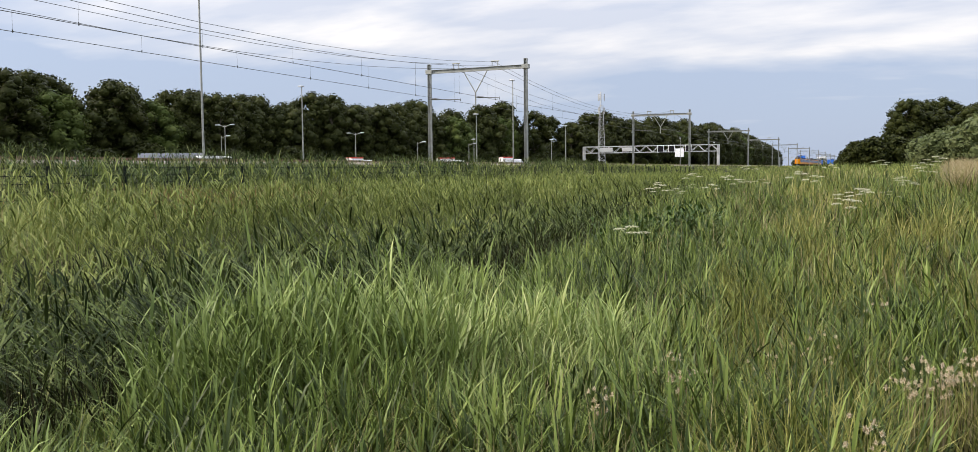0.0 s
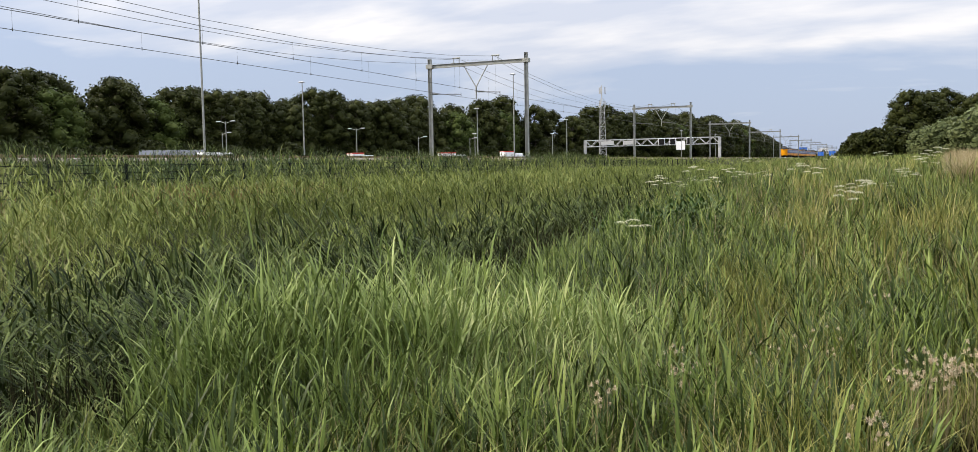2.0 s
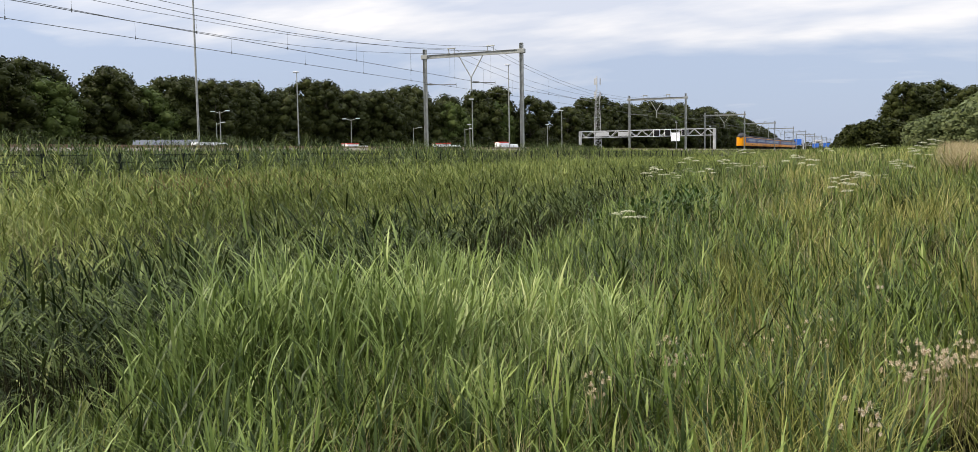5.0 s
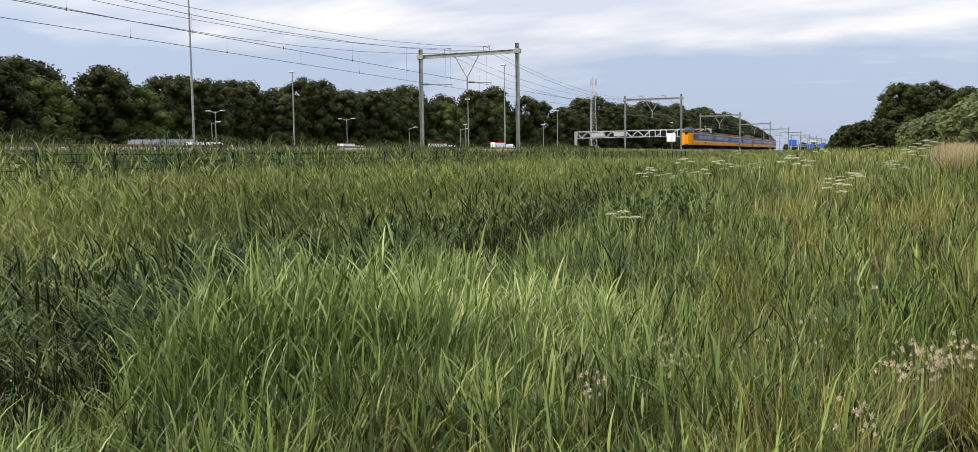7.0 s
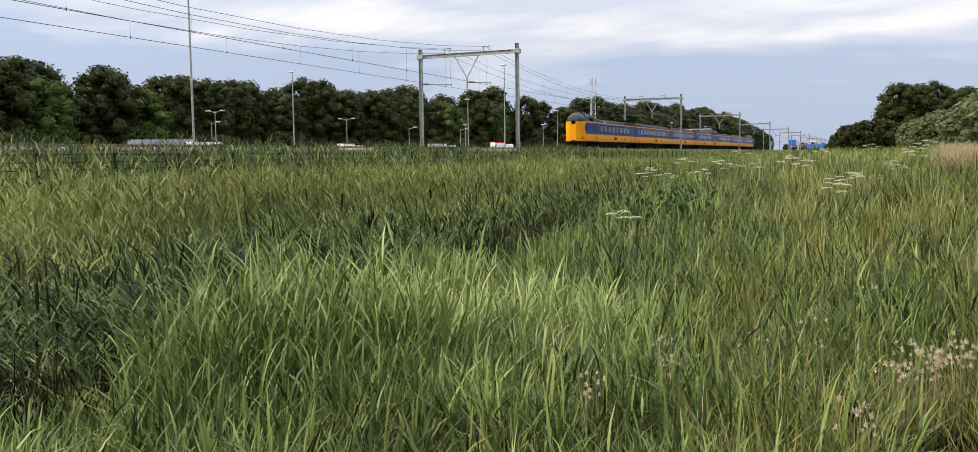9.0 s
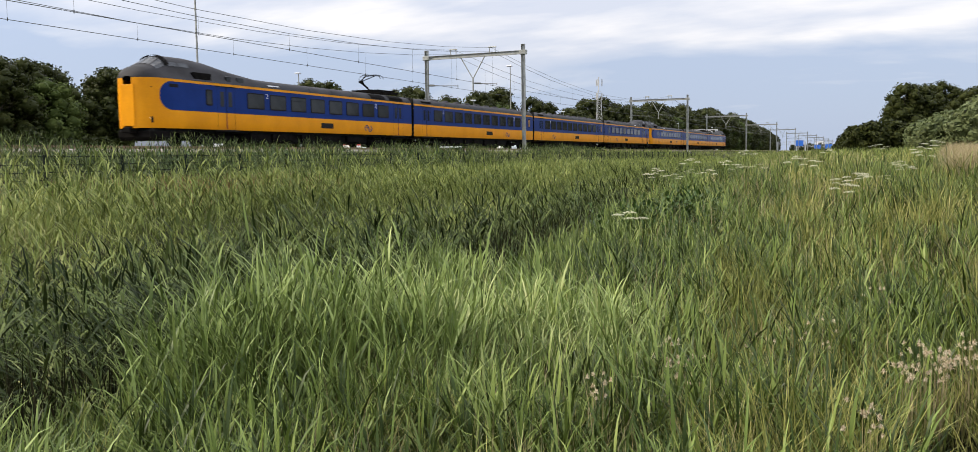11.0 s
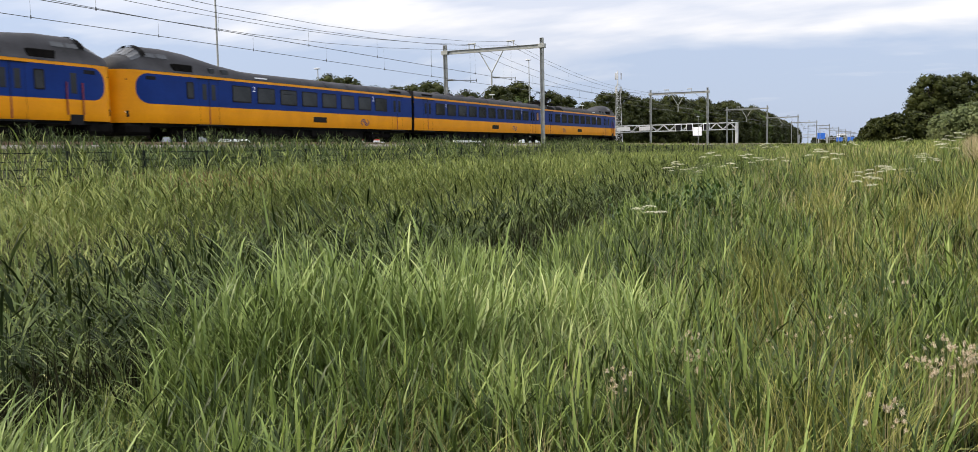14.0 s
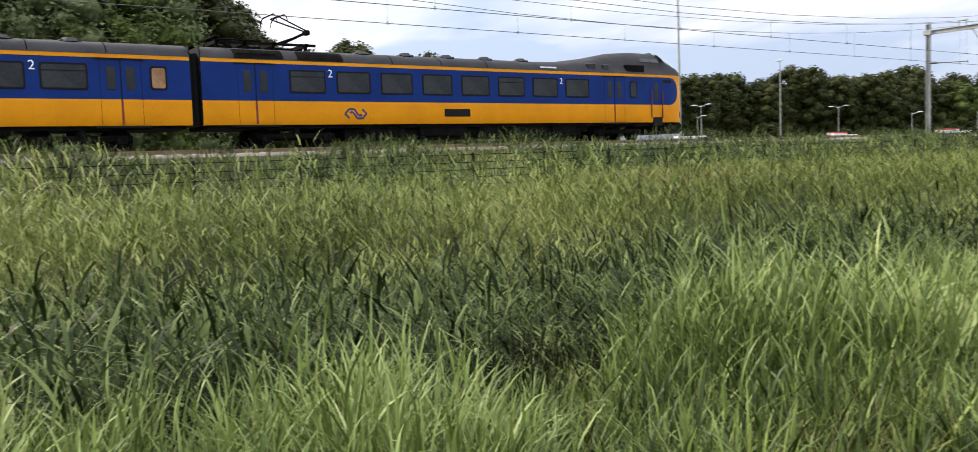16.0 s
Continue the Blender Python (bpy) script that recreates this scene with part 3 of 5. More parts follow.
def make_car(nose, pan, label, group, mark=19.3):
    length = 27.05 if nose else 26.5
    car = at(pose(0, 0, 0), "train_car", label, "train car", group)
    ys = stations(length, nose)
    part("lower_side", loft([(0.965, 1.0), (0.99, 1.12), (1, 1.5), (1, 1.94)], ys, nose), M_YELLOW, car, "yellow painted lower body side", True)
    if nose:
        tail = [y for y in ys if y >= 23]
        part("nose_panel", loft([(1, 1.94), (1, 2.6), (1, 3.1), (0.99, 3.41)], tail, True), M_YELLOW, car, "rounded yellow driving end", True)

        def y_end(z):
            u = abs(z - 2.67) / 0.73
            return 25.45 + 0.75 * max(0.0, 1 - u ** 2.4) ** 0.5
        zs = [1.94, 1.945, 1.96, 1.99, 2.04, 2.1, 2.2, 2.32, 2.45, 2.6, 2.75, 2.9, 3.05, 3.15, 3.24, 3.30, 3.35, 3.38, 3.395, 3.40]
        part("upper_side", loft([(1, z) for z in zs], [y for y in ys if y < 25.4] + [25.45, 25.7, 25.95, 26.2], True, y_end, out=0.004), M_BLUE, car, "dark blue painted window band", True)
    else:
        part("upper_side", loft([(1, 1.94), (1, 2.7), (0.995, 3.2), (0.99, 3.40)], ys, False), M_BLUE, car, "dark blue painted window band", True)
    part("cantrail_stripe", loft([(0.992, 3.40), (0.985, 3.54)], ys, nose, out=0.012), M_YELLOW, car, "thin yellow stripe under the roof")
    part("roof", roof_mesh(ys, nose), M_ROOF, car, "sooty grey ribbed roof", True)
    part("end_wall", new_box(-1.36, 1.36, 0.18, 0.22, 1.0, 3.95), M_BLACK, car)
    part("gangway_bellows", new_box(-1.05, 1.05, -0.02 if nose else -0.01, 0.19, 1.0, 3.75, bevel=0.04), M_BLACK, car)
    if not nose:
        part("end_wall", new_box(-1.36, 1.36, length - 0.22, length - 0.18, 1.0, 3.95), M_BLACK, car)
        part("gangway_bellows", new_box(-1.05, 1.05, length - 0.19, length, 1.0, 3.75, bevel=0.04), M_BLACK, car)
    # under the floor
    part("underframe", new_box(-1.25, 1.25, 0.4, length - (1.2 if nose else 0.4), 0.86, 1.02), M_DARK, car)
    part("floor_trough", new_box(-1.02, 1.02, 6.2, length - 7.6, 0.34, 0.87, bevel=0.05), M_DARK, car)
    rnd = random.Random(5 if nose else 6)
    y = 7.0
    while y < length - 9:
        w = rnd.uniform(1.0, 2.6)
        part("equipment_case", new_box(-1.2, 1.2, y, y + w, rnd.uniform(0.32, 0.5), 0.88, bevel=0.03), M_DARK, car)
        y += w + rnd.uniform(0.25, 0.9)
    for y in (4.0, length - (5.2 if nose else 4.0)):
        bogie(car, y)
    # roof fittings
    fan = shared("roof_fan", lambda: box(rod(bmesh.new(), (0, 0, 0), (0, 0, 0.16), 0.42, 0.2, n=12), -0.25, 0.25, -0.35, 0.35, -0.05, 0.08, bevel=0.03), M_ROOF)
    for k in range(6 if nose else 9):
        if pan and k == 0:
            continue
        part("roof_ventilator", fan, None, car).location = (0.55, 5.2 + k * 2.15, 4.0)
    for s in (-1, 1):
        part("roof_grille", shared("roof_grille_" + str(s), lambda: box(bmesh.new(), s * 1.20, s * 1.36, 1.6, 3.2, 3.60, 3.80, bevel=0.02), M_DARK), None, car)
        side_door(car, s, 2.3)
        if nose:
            for k in range(8):
                side_window(car, s, 4.47 + 2.055 * k, 2.72, 1.56, 0.92, bar=k in (0, 5))
            side_door(car, s, 21.4)
            side_window(car, s, 22.75, 2.72, 0.52, 0.86)
            figure_two(car, s, 5.47, 2.92, 0.46)
            figure_two(car, s, 17.82, 2.92, 0.40)
            side_mark(car, s, 6.56, 1.44)
            if s > 0:
                part("cab_door_window", shared("cab_window", lambda: box(bmesh.new(), 0, 0.014, -0.16, 0.16, 2.2, 3.1, bevel=0.006), M_PANE), None, car).matrix_basis = pose(s * (half_width(24.45, True) - 0.002), 24.45, 0, 0, 0, 0 if s > 0 else 180)
                for e in (24.05, 24.88):
                    part("handrail", new_rod((s * (half_width(e, True) + 0.05), e, 1.25), (s * (half_width(e, True) + 0.05), e, 2.7), 0.03), M_RED, car)
                part("cab_step", new_box(s * 1.2, s * (half_width(24.6, True) + 0.02), 24.2, 24.9, 0.82, 1.28, bevel=0.02), M_BLACK, car)
            part("destination_display", new_box(s * 1.2, s * (half_width(25.3, True) + 0.012), 25.0, 25.62, 3.10, 3.28, bevel=0.01), M_BLACK, car)
            for y0, y1 in ((19.7, 20.25), (20.8, 21.15)):
                part("cab_side_window", new_box(s * 1.02, s * 1.285, y0, y1, 3.64, 4.0, bevel=0.03), M_PANE, car)
            part("fleet_mark", new_box(s * 1.1, s * 1.345, 16.6, 17.6, 3.66, 3.74), M_LETTER, car, "row of small white marks")
            part("cab_roof_grille", new_box(s * 1.0, s * 1.31, 22.4, 23.7, 3.64, 4.02, bevel=0.03), M_DARK, car)
            part("headlight", new_box(s * 0.88, s * 1.14, 26.1, 26.62, 1.26, 1.60, bevel=0.04), M_BLACK, car)
            part("marker_light", new_box(s * 0.98, s * 1.13, 26.1, 26.60, 3.0, 3.12, bevel=0.04), M_BLACK, car)
            part("lamp_lens", new_rod((s * 1.0, 26.5, 1.5), (s * 1.0, 26.66, 1.5), 0.07, n=14), M_LETTER, car)
        else:
            for k in range(10):
                side_window(car, s, 4.36 + 1.96 * k, 2.72, 1.52, 0.92, bar=k in (0, 4, 9))
            side_door(car, s, 23.85)
            side_window(car, s, 25.15, 2.72, 0.60, 0.86, M_PANE_WARM)
            figure_two(car, s, 5.34, 2.92, 0.40)
            figure_two(car, s, 21.02, 2.92, 0.46)
            side_mark(car, s, mark, 1.44)
        lv = 10.96 if nose else 14.2
        part("louvre", new_box(s * 1.3, s * (HALF + 0.012), lv, lv + 1.4, 1.32, 1.66, bevel=0.012), M_BLACK, car)
    if nose:
        for s in (-1, 1):
            part("windscreen", roof_panel([25.44, 25.8, 26.12], [0.03, 0.25, 0.47], True, sides=(s,)), M_CAB_GLASS, car, "steep cab windscreen above the end door")
            part("cab_corner_window", roof_panel([25.44, 25.8, 26.12], [0.52, 0.72, 0.84], True, sides=(s,)), M_CAB_GLASS, car)
            for y0, y1 in ((23.75, 24.45), (24.53, 25.24)):
                part("cab_upper_window", roof_panel([y0, (y0 + y1) / 2, y1], [0.735, 0.80, 0.855], True, sides=(s,)), M_CAB_GLASS, car)
        part("visor", roof_panel([25.18, 25.3, 25.40], [0.0, 0.25, 0.5, 0.72, 0.84], True, 0.05), M_DARK, car)
        part("coupler", rod(new_box(-0.25, 0.25, 26.6, 27.25, 0.75, 1.05, bevel=0.04), (0, 26.0, 0.9), (0, 27.2, 0.9), 0.15), M_DARK, car)
        part("front_valance", new_box(-1.22, 1.22, 25.2, 26.75, 0.40, 1.02, bevel=0.16), M_DARK, car)
        bm = bmesh.new()
        box(bm, -0.42, 0.42, 26.98, 27.07, 1.1, 3.2, bevel=0.02)
        part("end_door", bm, M_YELLOW, car)
    if pan:
        pantograph(car)
        for s in (-1, 1):
            for y0, y1 in ((1.5, 3.5), (4.1, 6.1)):
                part("roof_shield", roof_panel([y0, y1], [0.72, 0.86, 0.945, 0.99], False, 0.014, (s,)), M_DARK, car)
    for s in (-1, 1):
        for k in range(5 if nose else 9):
            part("roof_seam", shared("roof_seam_%d_%d" % (s, k), lambda: roof_panel([3.4 + 2.5 * k, 3.44 + 2.5 * k], [0.3, 0.5, 0.72, 0.86, 0.945, 0.99], False, 0.008, (s,)), M_DARK), None, car)
    return car


G = "cars of the train"
end_pan = make_car(True, True, "yellow and blue driving car with raised pantograph and high cab", G)
end_plain = make_car(True, False, "yellow and blue driving car coupled nose to nose", G)
middle = make_car(False, False, "yellow and blue intermediate car with sooty roof", G)
middle_first = make_car(False, False, "yellow and blue intermediate car with sooty roof", G, 6.4)
# rear-most point of the train at 12.5 s is 166.3 m along the line; unit of three cars behind a unit of four
TAIL_AT, SPEED = 165.4, 36.7
# distance of each car's own origin ahead of the tail, and whether its nose points to the front of the train
CARS = [(end_pan, 27.05, False), (middle, 53.55, False), (end_plain, 53.55, True),
        (copy_thing(end_plain, pose(0, 0, 0)), 107.75, False), (middle_first, 134.25, False),
        (copy_thing(middle, pose(0, 0, 0)), 160.75, False), (copy_thing(end_pan, pose(0, 0, 0)), 160.75, True)]


# ---- trees ----
def crown_leaves(rng, lobes, count, size):
    """Leaf sprays over the skins of the lobes of a crown, none inside a neighbour: broad ones within, small ones outside."""
    b = np.array(lobes)
    w = b[:, 3] ** 2
    vs = []
    for n, r0, r1, sz, loose in ((count // 4, 0.70, 0.88, size * 1.6, 0.4), (count, 0.84, 1.10, size, 0.62)):
        k = rng.choice(len(b), n * 3, p=w / w.sum())
        d = rng.normal(size=(n * 3, 3))
        d /= np.linalg.norm(d, axis=1)[:, None]
        # uneven skin: bumps of foliage on each lobe
        bump = np.sin(d[:, 0] * 5.1 + k) * np.sin(d[:, 1] * 4.7 + 2 * k) * np.sin(d[:, 2] * 5.3 + 0.7 * k)
        r = b[k, 3] * (rng.uniform(r0, r1, n * 3) + 0.16 * bump)
        c = b[k, :3] + d * r[:, None]
        gap = np.linalg.norm(c[:, None, :] - b[None, :, :3], axis=2) / b[None, :, 3]
        gap[np.arange(len(k)), k] = 9
        keep = np.flatnonzero((gap.min(1) > 0.8) & (d[:, 2] > -0.75))[:n]
        c, d = c[keep], d[keep]
        m = len(c)
        nn = d + rng.normal(scale=loose, size=(m, 3))
        nn /= np.linalg.norm(nn, axis=1)[:, None]
        a = np.cross(nn, rng.normal(size=(m, 3)))
        a /= np.linalg.norm(a, axis=1)[:, None]
        e = np.cross(nn, a)
        g = (sz * rng.uniform(0.6, 1.3, m))[:, None]
        vs.append(np.stack([c - a * g, c - e * g * 0.6, c + a * g, c + e * g * 0.6], 1).reshape(-1, 3))
    v = np.concatenate(vs)
    q = [np.arange(len(v)).reshape(-1, 4)]
    # the dense inside of each lobe
    off, n = len(v), 7
    core = []
    for x, y, z, r in lobes:
        for i, (w, h) in enumerate(((0.12, -0.72), (0.55, -0.42), (0.74, 0.0), (0.55, 0.42), (0.12, 0.72))):
            a = np.arange(n) * 2 * np.pi / n + i * 0.45
            k = r * w * rng.uniform(0.8, 1.1, n)
            core.append(np.stack([x + k * np.cos(a), y + k * np.sin(a), z + h * r + rng.normal(0, 0.06 * r, n)], -1))
            if i:
                j = np.arange(n)
                q.append(np.stack([off - n + j, off - n + (j + 1) % n, off + (j + 1) % n, off + j], -1))
            off += n
    return np.concatenate([v] + core), np.concatenate(q)


def make_tree(seed, h, width, trunk_h, mat, label, count=3600, leaf=0.21, name="tree"):
    rng = np.random.default_rng(seed)
    t = at(pose(0, 0, 0), name, label, "tree" if name == "tree" else "shrub", "woodland trees" if name == "tree" else "shrubs")
    bm = bmesh.new()
    p = Vector((0, 0, -0.3))
    pts = [p]
    for k in range(5):
        p = p + Vector((rng.normal(0, 0.12), rng.normal(0, 0.12), h * 0.17))
        pts.append(p)
    r0 = h * 0.016
    for k in range(5):
        rod(bm, pts[k], pts[k + 1], r0 * (1 - k / 5.5), r0 * (1 - (k + 1) / 5.5), n=7)
    lobes = []
    for k in range(46):
        u = (k + rng.uniform(0, 1)) / 46
        z = trunk_h + (h - trunk_h) * (0.08 + 0.82 * u)
        # an egg-shaped crown, broadest below the middle
        reach = width * 0.5 * math.sqrt(max(0.02, 1 - ((u - 0.38) / 0.64) ** 2))
        an = k * 2.4 + rng.uniform(-0.5, 0.5)
        r = width * rng.uniform(0.15, 0.22) * (1 - 0.35 * u)
        off = max(0.0, reach - r * 0.6) * rng.uniform(0.6, 1.0)
        c = Vector((math.cos(an) * off, math.sin(an) * off, z))
        lobes.append((*c, r))
        if k % 4 == 0:
            rod(bm, pts[min(4, 1 + int(u * 4))], c, r0 * 0.4, r0 * 0.1, n=5)
    part("trunk", bm, M_BARK, t)
    v, q = crown_leaves(rng, lobes, count, leaf)
    part("crown", sheet("crown", v, q, mat, False), None, t)
    return t


TREES = [make_tree(11, 17, 10.5, 1.5, M_TREE, "tall dark green poplar in a dense wood"),
         make_tree(12, 15, 11, 1.2, M_TREE, "broad dark green tree in a dense wood"),
         make_tree(13, 18, 9.5, 1.8, M_TREE, "tall dark green poplar in a dense wood"),
         make_tree(14, 15, 11, 1.0, M_TREE_B, "olive green willow at the edge of a wood"),
         make_tree(15, 16, 11, 1.0, M_TREE, "broad dark green tree in a dense wood")]
NEAR_TREES = [make_tree(16, 16, 10, 0.8, M_TREE_B, "leafy olive green tree behind the railway", 8000, 0.16),
              make_tree(17, 15, 10.5, 0.8, M_TREE_C, "leafy grey-green tree behind the railway", 8000, 0.16)]
SHRUBS = [make_tree(21, 5.5, 6.5, 0.4, M_TREE_C, "grey-green willow shrub on the bank", 2600, 0.19, "shrub"),
          make_tree(22, 5.0, 5.0, 0.5, M_TREE, "dark green shrub before the wood", 1800, 0.22, "shrub")]


def plant(src, x, y, s=1.0, rz=0.0, z=None, wide=1.25):
    o = copy_thing(src, pose(x, y, float(ground_z(x, y)) - 0.1 if z is None else z, 0, 0, rz))
    o.scale = (s * wide, s * wide, s)
    return o


def make_woods():
    rnd = random.Random(3)
    # polyline of the wood's near edge, with the height of its crowns
    edge = [(-84, -20, 24), (-88, 26, 20), (-124, 44, 19.0), (-134, 88, 18.0), (-133, 118, 17.4), (-132, 136, 16.9), (-132, 160, 17.4), (-122, 190, 17.4), (-110, 222, 18.2),
            (-101, 246, 19.2), (-97, 252, 17.6)]
    edge2 = [(-104, 292, 17.5), (-97, 315, 19.0), (-86, 352, 20), (-73, 430, 21), (-74, 540, 22), (-80, 680, 21), (-88, 900, 17)]
    for line, step in ((edge, 6.6), (edge2, 9.0)):
        for (x0, y0, h0), (x1, y1, h1) in zip(line, line[1:]):
            n = max(1, int(math.hypot(x1 - x0, y1 - y0) / step))
            for k in range(n):
                for row in range(2):
                    u = (k + rnd.random()) / n
                    src = NEAR_TREES[rnd.randrange(2)] if y0 < 0 else TREES[rnd.choice((0, 1, 2, 4, 0, 1, 2, 3 if row == 0 else 4, 3 if y0 < 100 else 0))]
                    h = (h0 + (h1 - h0) * u) * 1.10
                    s = h / 16.5 * rnd.uniform(0.96, 1.05) * (0.88 if row == 0 else 1.0)
                    plant(src, x0 + (x1 - x0) * u - row * 5.5 + rnd.uniform(-2, 2), y0 + (y1 - y0) * u + rnd.uniform(-2, 2) + row * 2, s, rnd.uniform(0, 360))
    # far wood beyond the bend of the line
    for k in range(16):
        plant(TREES[k % 3], -140 + k * 6.2, 1780 + rnd.uniform(-15, 15), rnd.uniform(0.85, 1.05), k * 67)
    # shrubs before the wood
    for k in range(46):
        y = 40 + k * 5.2 + rnd.uniform(-2, 2)
        x = float(np.interp(y, [26, 44, 92, 190, 244, 300], [-96, -116, -124, -112, -94, -80])) + rnd.uniform(-3, 4)
        plant(SHRUBS[1], x, y, rnd.uniform(0.6, 1.15), rnd.uniform(0, 360))
    # wood on the other side, and its willows
    for x, y, s in ((6.5, 205, 0.92), (10, 208, 1.0), (14, 214, 0.92), (19, 205, 0.92), (25, 214, 0.92), (31, 206, 0.96), (37, 214, 0.95), (44, 206, 1.0), (11, 224, 0.9), (22, 226, 0.95), (34, 226, 0.98), (52, 210, 1.0), (60, 204, 1.0),
                    # unseen trees added behind the wood, to darken reflections in the train's side
                    (24, 250, 1.0), (34, 268, 1.0), (30, 290, 1.0), (44, 300, 1.05), (40, 330, 1.0), (54, 345, 1.1), (52, 380, 1.05), (68, 395, 1.1), (70, 440, 1.1), (86, 480, 1.15), (96, 540, 1.15), (120, 600, 1.2), (140, 680, 1.2)):
        plant(TREES[int(x) % 3], x, y, s * 0.97, x * 37)
    for x, y, s in ((-3, 190, 1.1), (0, 188, 1.25), (3.5, 190, 1.3), (7, 192, 1.2), (-5.5, 196, 0.9), (10, 194, 1.1)):
        plant(SHRUBS[1], x, y, s, x * 53)
    for x, y, s in ((13, 118, 1.25), (18, 114, 1.4), (9.5, 124, 0.95), (23, 112, 1.5), (16, 126, 1.2), (28, 116, 1.5), (6.8, 130, 0.8)):
        plant(SHRUBS[0], x, y, s, x * 71)


for src in TREES + SHRUBS + NEAR_TREES:
    src.location = (-146 - 9 * (TREES + SHRUBS + NEAR_TREES).index(src), 120, 1.8)
make_woods()


# ---- motorway side ----
def street_lamp(x, y, h, arms):
    l = at(pose(x, y, float(ground_z(x, y))), "street_lamp", "slim grey road lamp post" if arms < 2 else "grey road lamp post with two arms", "street lamp", "lamps by the motorway")
    part("post", new_rod((0, 0, -0.2), (0, 0, h), 0.11, 0.06), M_GALV, l)
    for k in range(max(1, arms)):
        s = -1 if k else 1
        if arms:
            part("arm", new_rod((0, 0, h - 0.35), (s * 1.3, 0, h), 0.05), M_GALV, l)
            part("lantern", new_box(s * 1.2, s * 2.1, -0.16, 0.16, h - 0.06, h + 0.10, bevel=0.04), M_LAMP_SHIELD, l)
        else:
            part("lantern", new_box(-0.5, 0.3, -0.25, 0.25, h, h + 0.18, bevel=0.05), M_LAMP_SHIELD, l)


for x, y, h, a in ((-73, 100, 12, 0), (-49, 119, 13.2, 0), (-61, 132, 9.4, 0), (-62, 181, 9.6, 0), (-105, 121, 8.6, 2), (-101, 157, 8.3, 2), (-99, 70, 7.6, 1),
                   (-112, 128, 7.0, 1), (-92, 168, 6.5, 1), (-88, 186, 6.5, 1), (-60, 232, 10, 0), (-58, 285, 10, 0), (-57, 345, 10, 0), (-82, 176, 7, 0), (-74, 205, 7.5, 0)):
    street_lamp(x, y, h, a)


def tall_mast():
    m = at(pose(-60, 66, float(ground_z(-60, 66))), "lighting_mast", "very tall slim grey steel mast", "mast")
    part("post", new_rod((0, 0, -0.3), (0, 0, 24), 0.12, 0.07, n=12), M_GALV, m)
    part("head_frame", new_box(-0.9, 0.9, -0.2, 0.2, 23.9, 24.2, bevel=0.05), M_LAMP_SHIELD, m)


def lattice_tower():
    t = at(pose(-82, 275, float(ground_z(-82, 275))), "radio_tower", "slender pale lattice tower with antennas on top", "radio tower")
    legs = [(1.5 * math.cos(a), 1.5 * math.sin(a)) for a in (0.5, 2.6, 4.7)]
    for x, y in legs:
        part("leg", new_rod((x, y, 0), (x * 0.5, y * 0.5, 21), 0.09, 0.07, n=6), M_PALE, t)
    bm = bmesh.new()
    for k in range(14):
        z0, z1 = 1.5 * k, 1.5 * (k + 1)
        f0, f1 = 1 - 0.5 * z0 / 21, 1 - 0.5 * z1 / 21
        for i in range(3):
            a, b = legs[i], legs[(i + 1) % 3]
            rod(bm, (a[0] * f0, a[1] * f0, z0), (b[0] * f1, b[1] * f1, z1), 0.035, n=4)
            rod(bm, (a[0] * f1, a[1] * f1, z1), (b[0] * f1, b[1] * f1, z1), 0.035, n=4)
    part("bracing", bm, M_PALE, t)
    for z in (18.2, 22.6):
        for k in range(3):
            a = 0.5 + 2.1 * k
            part("antenna", new_box(1.1 * math.cos(a) - 0.15, 1.1 * math.cos(a) + 0.15, 1.1 * math.sin(a) - 0.15, 1.1 * math.sin(a) + 0.15, z, z + 2.2, bevel=0.05), M_PALE, t)
    part("top_tube", new_rod((0, 0, 20.5), (0, 0, 25.5), 0.16, n=8), M_PALE, t)


def sign_gantry(y, x0, x1, name_label, signs):
    g = at(pose(0, y, 0), "sign_gantry", name_label, "sign gantry", "gantries over the motorway")
    for x in (x0, x1):
        part("leg", new_box(x - 0.45, x + 0.45, -0.45, 0.45, 1.5, 10.0, bevel=0.08), M_PALE, g)
    for z in (7.75, 9.95):
        for yy in (-0.8, 0.8):
            part("chord", new_box(x0, x1, yy - 0.12, yy + 0.12, z - 0.13, z + 0.13), M_PALE, g)
    n = int((x1 - x0) / 2.2)
    bm = bmesh.new()
    for k in range(n):
        a, b = x0 + (x1 - x0) * k / n, x0 + (x1 - x0) * (k + 1) / n
        for yy in (-0.8, 0.8):
            rod(bm, (a, yy, 7.8 if k % 2 else 9.9), (b, yy, 9.9 if k % 2 else 7.8), 0.09, n=5)
    part("lattice", bm, M_PALE, g)["kind"] = "stuff"
    for sx, w, z0, z1, mat in signs:
        part("sign_panel", new_box(sx - w / 2, sx + w / 2, -1.25, -1.0, z0, z1, bevel=0.04), mat, g)
        if mat is M_BLACK:
            part("sign_border", new_box(sx - w / 2 - 0.22, sx + w / 2 + 0.22, -1.0, -0.94, z0 - 0.22, z1 + 0.22), M_WHITE, g)


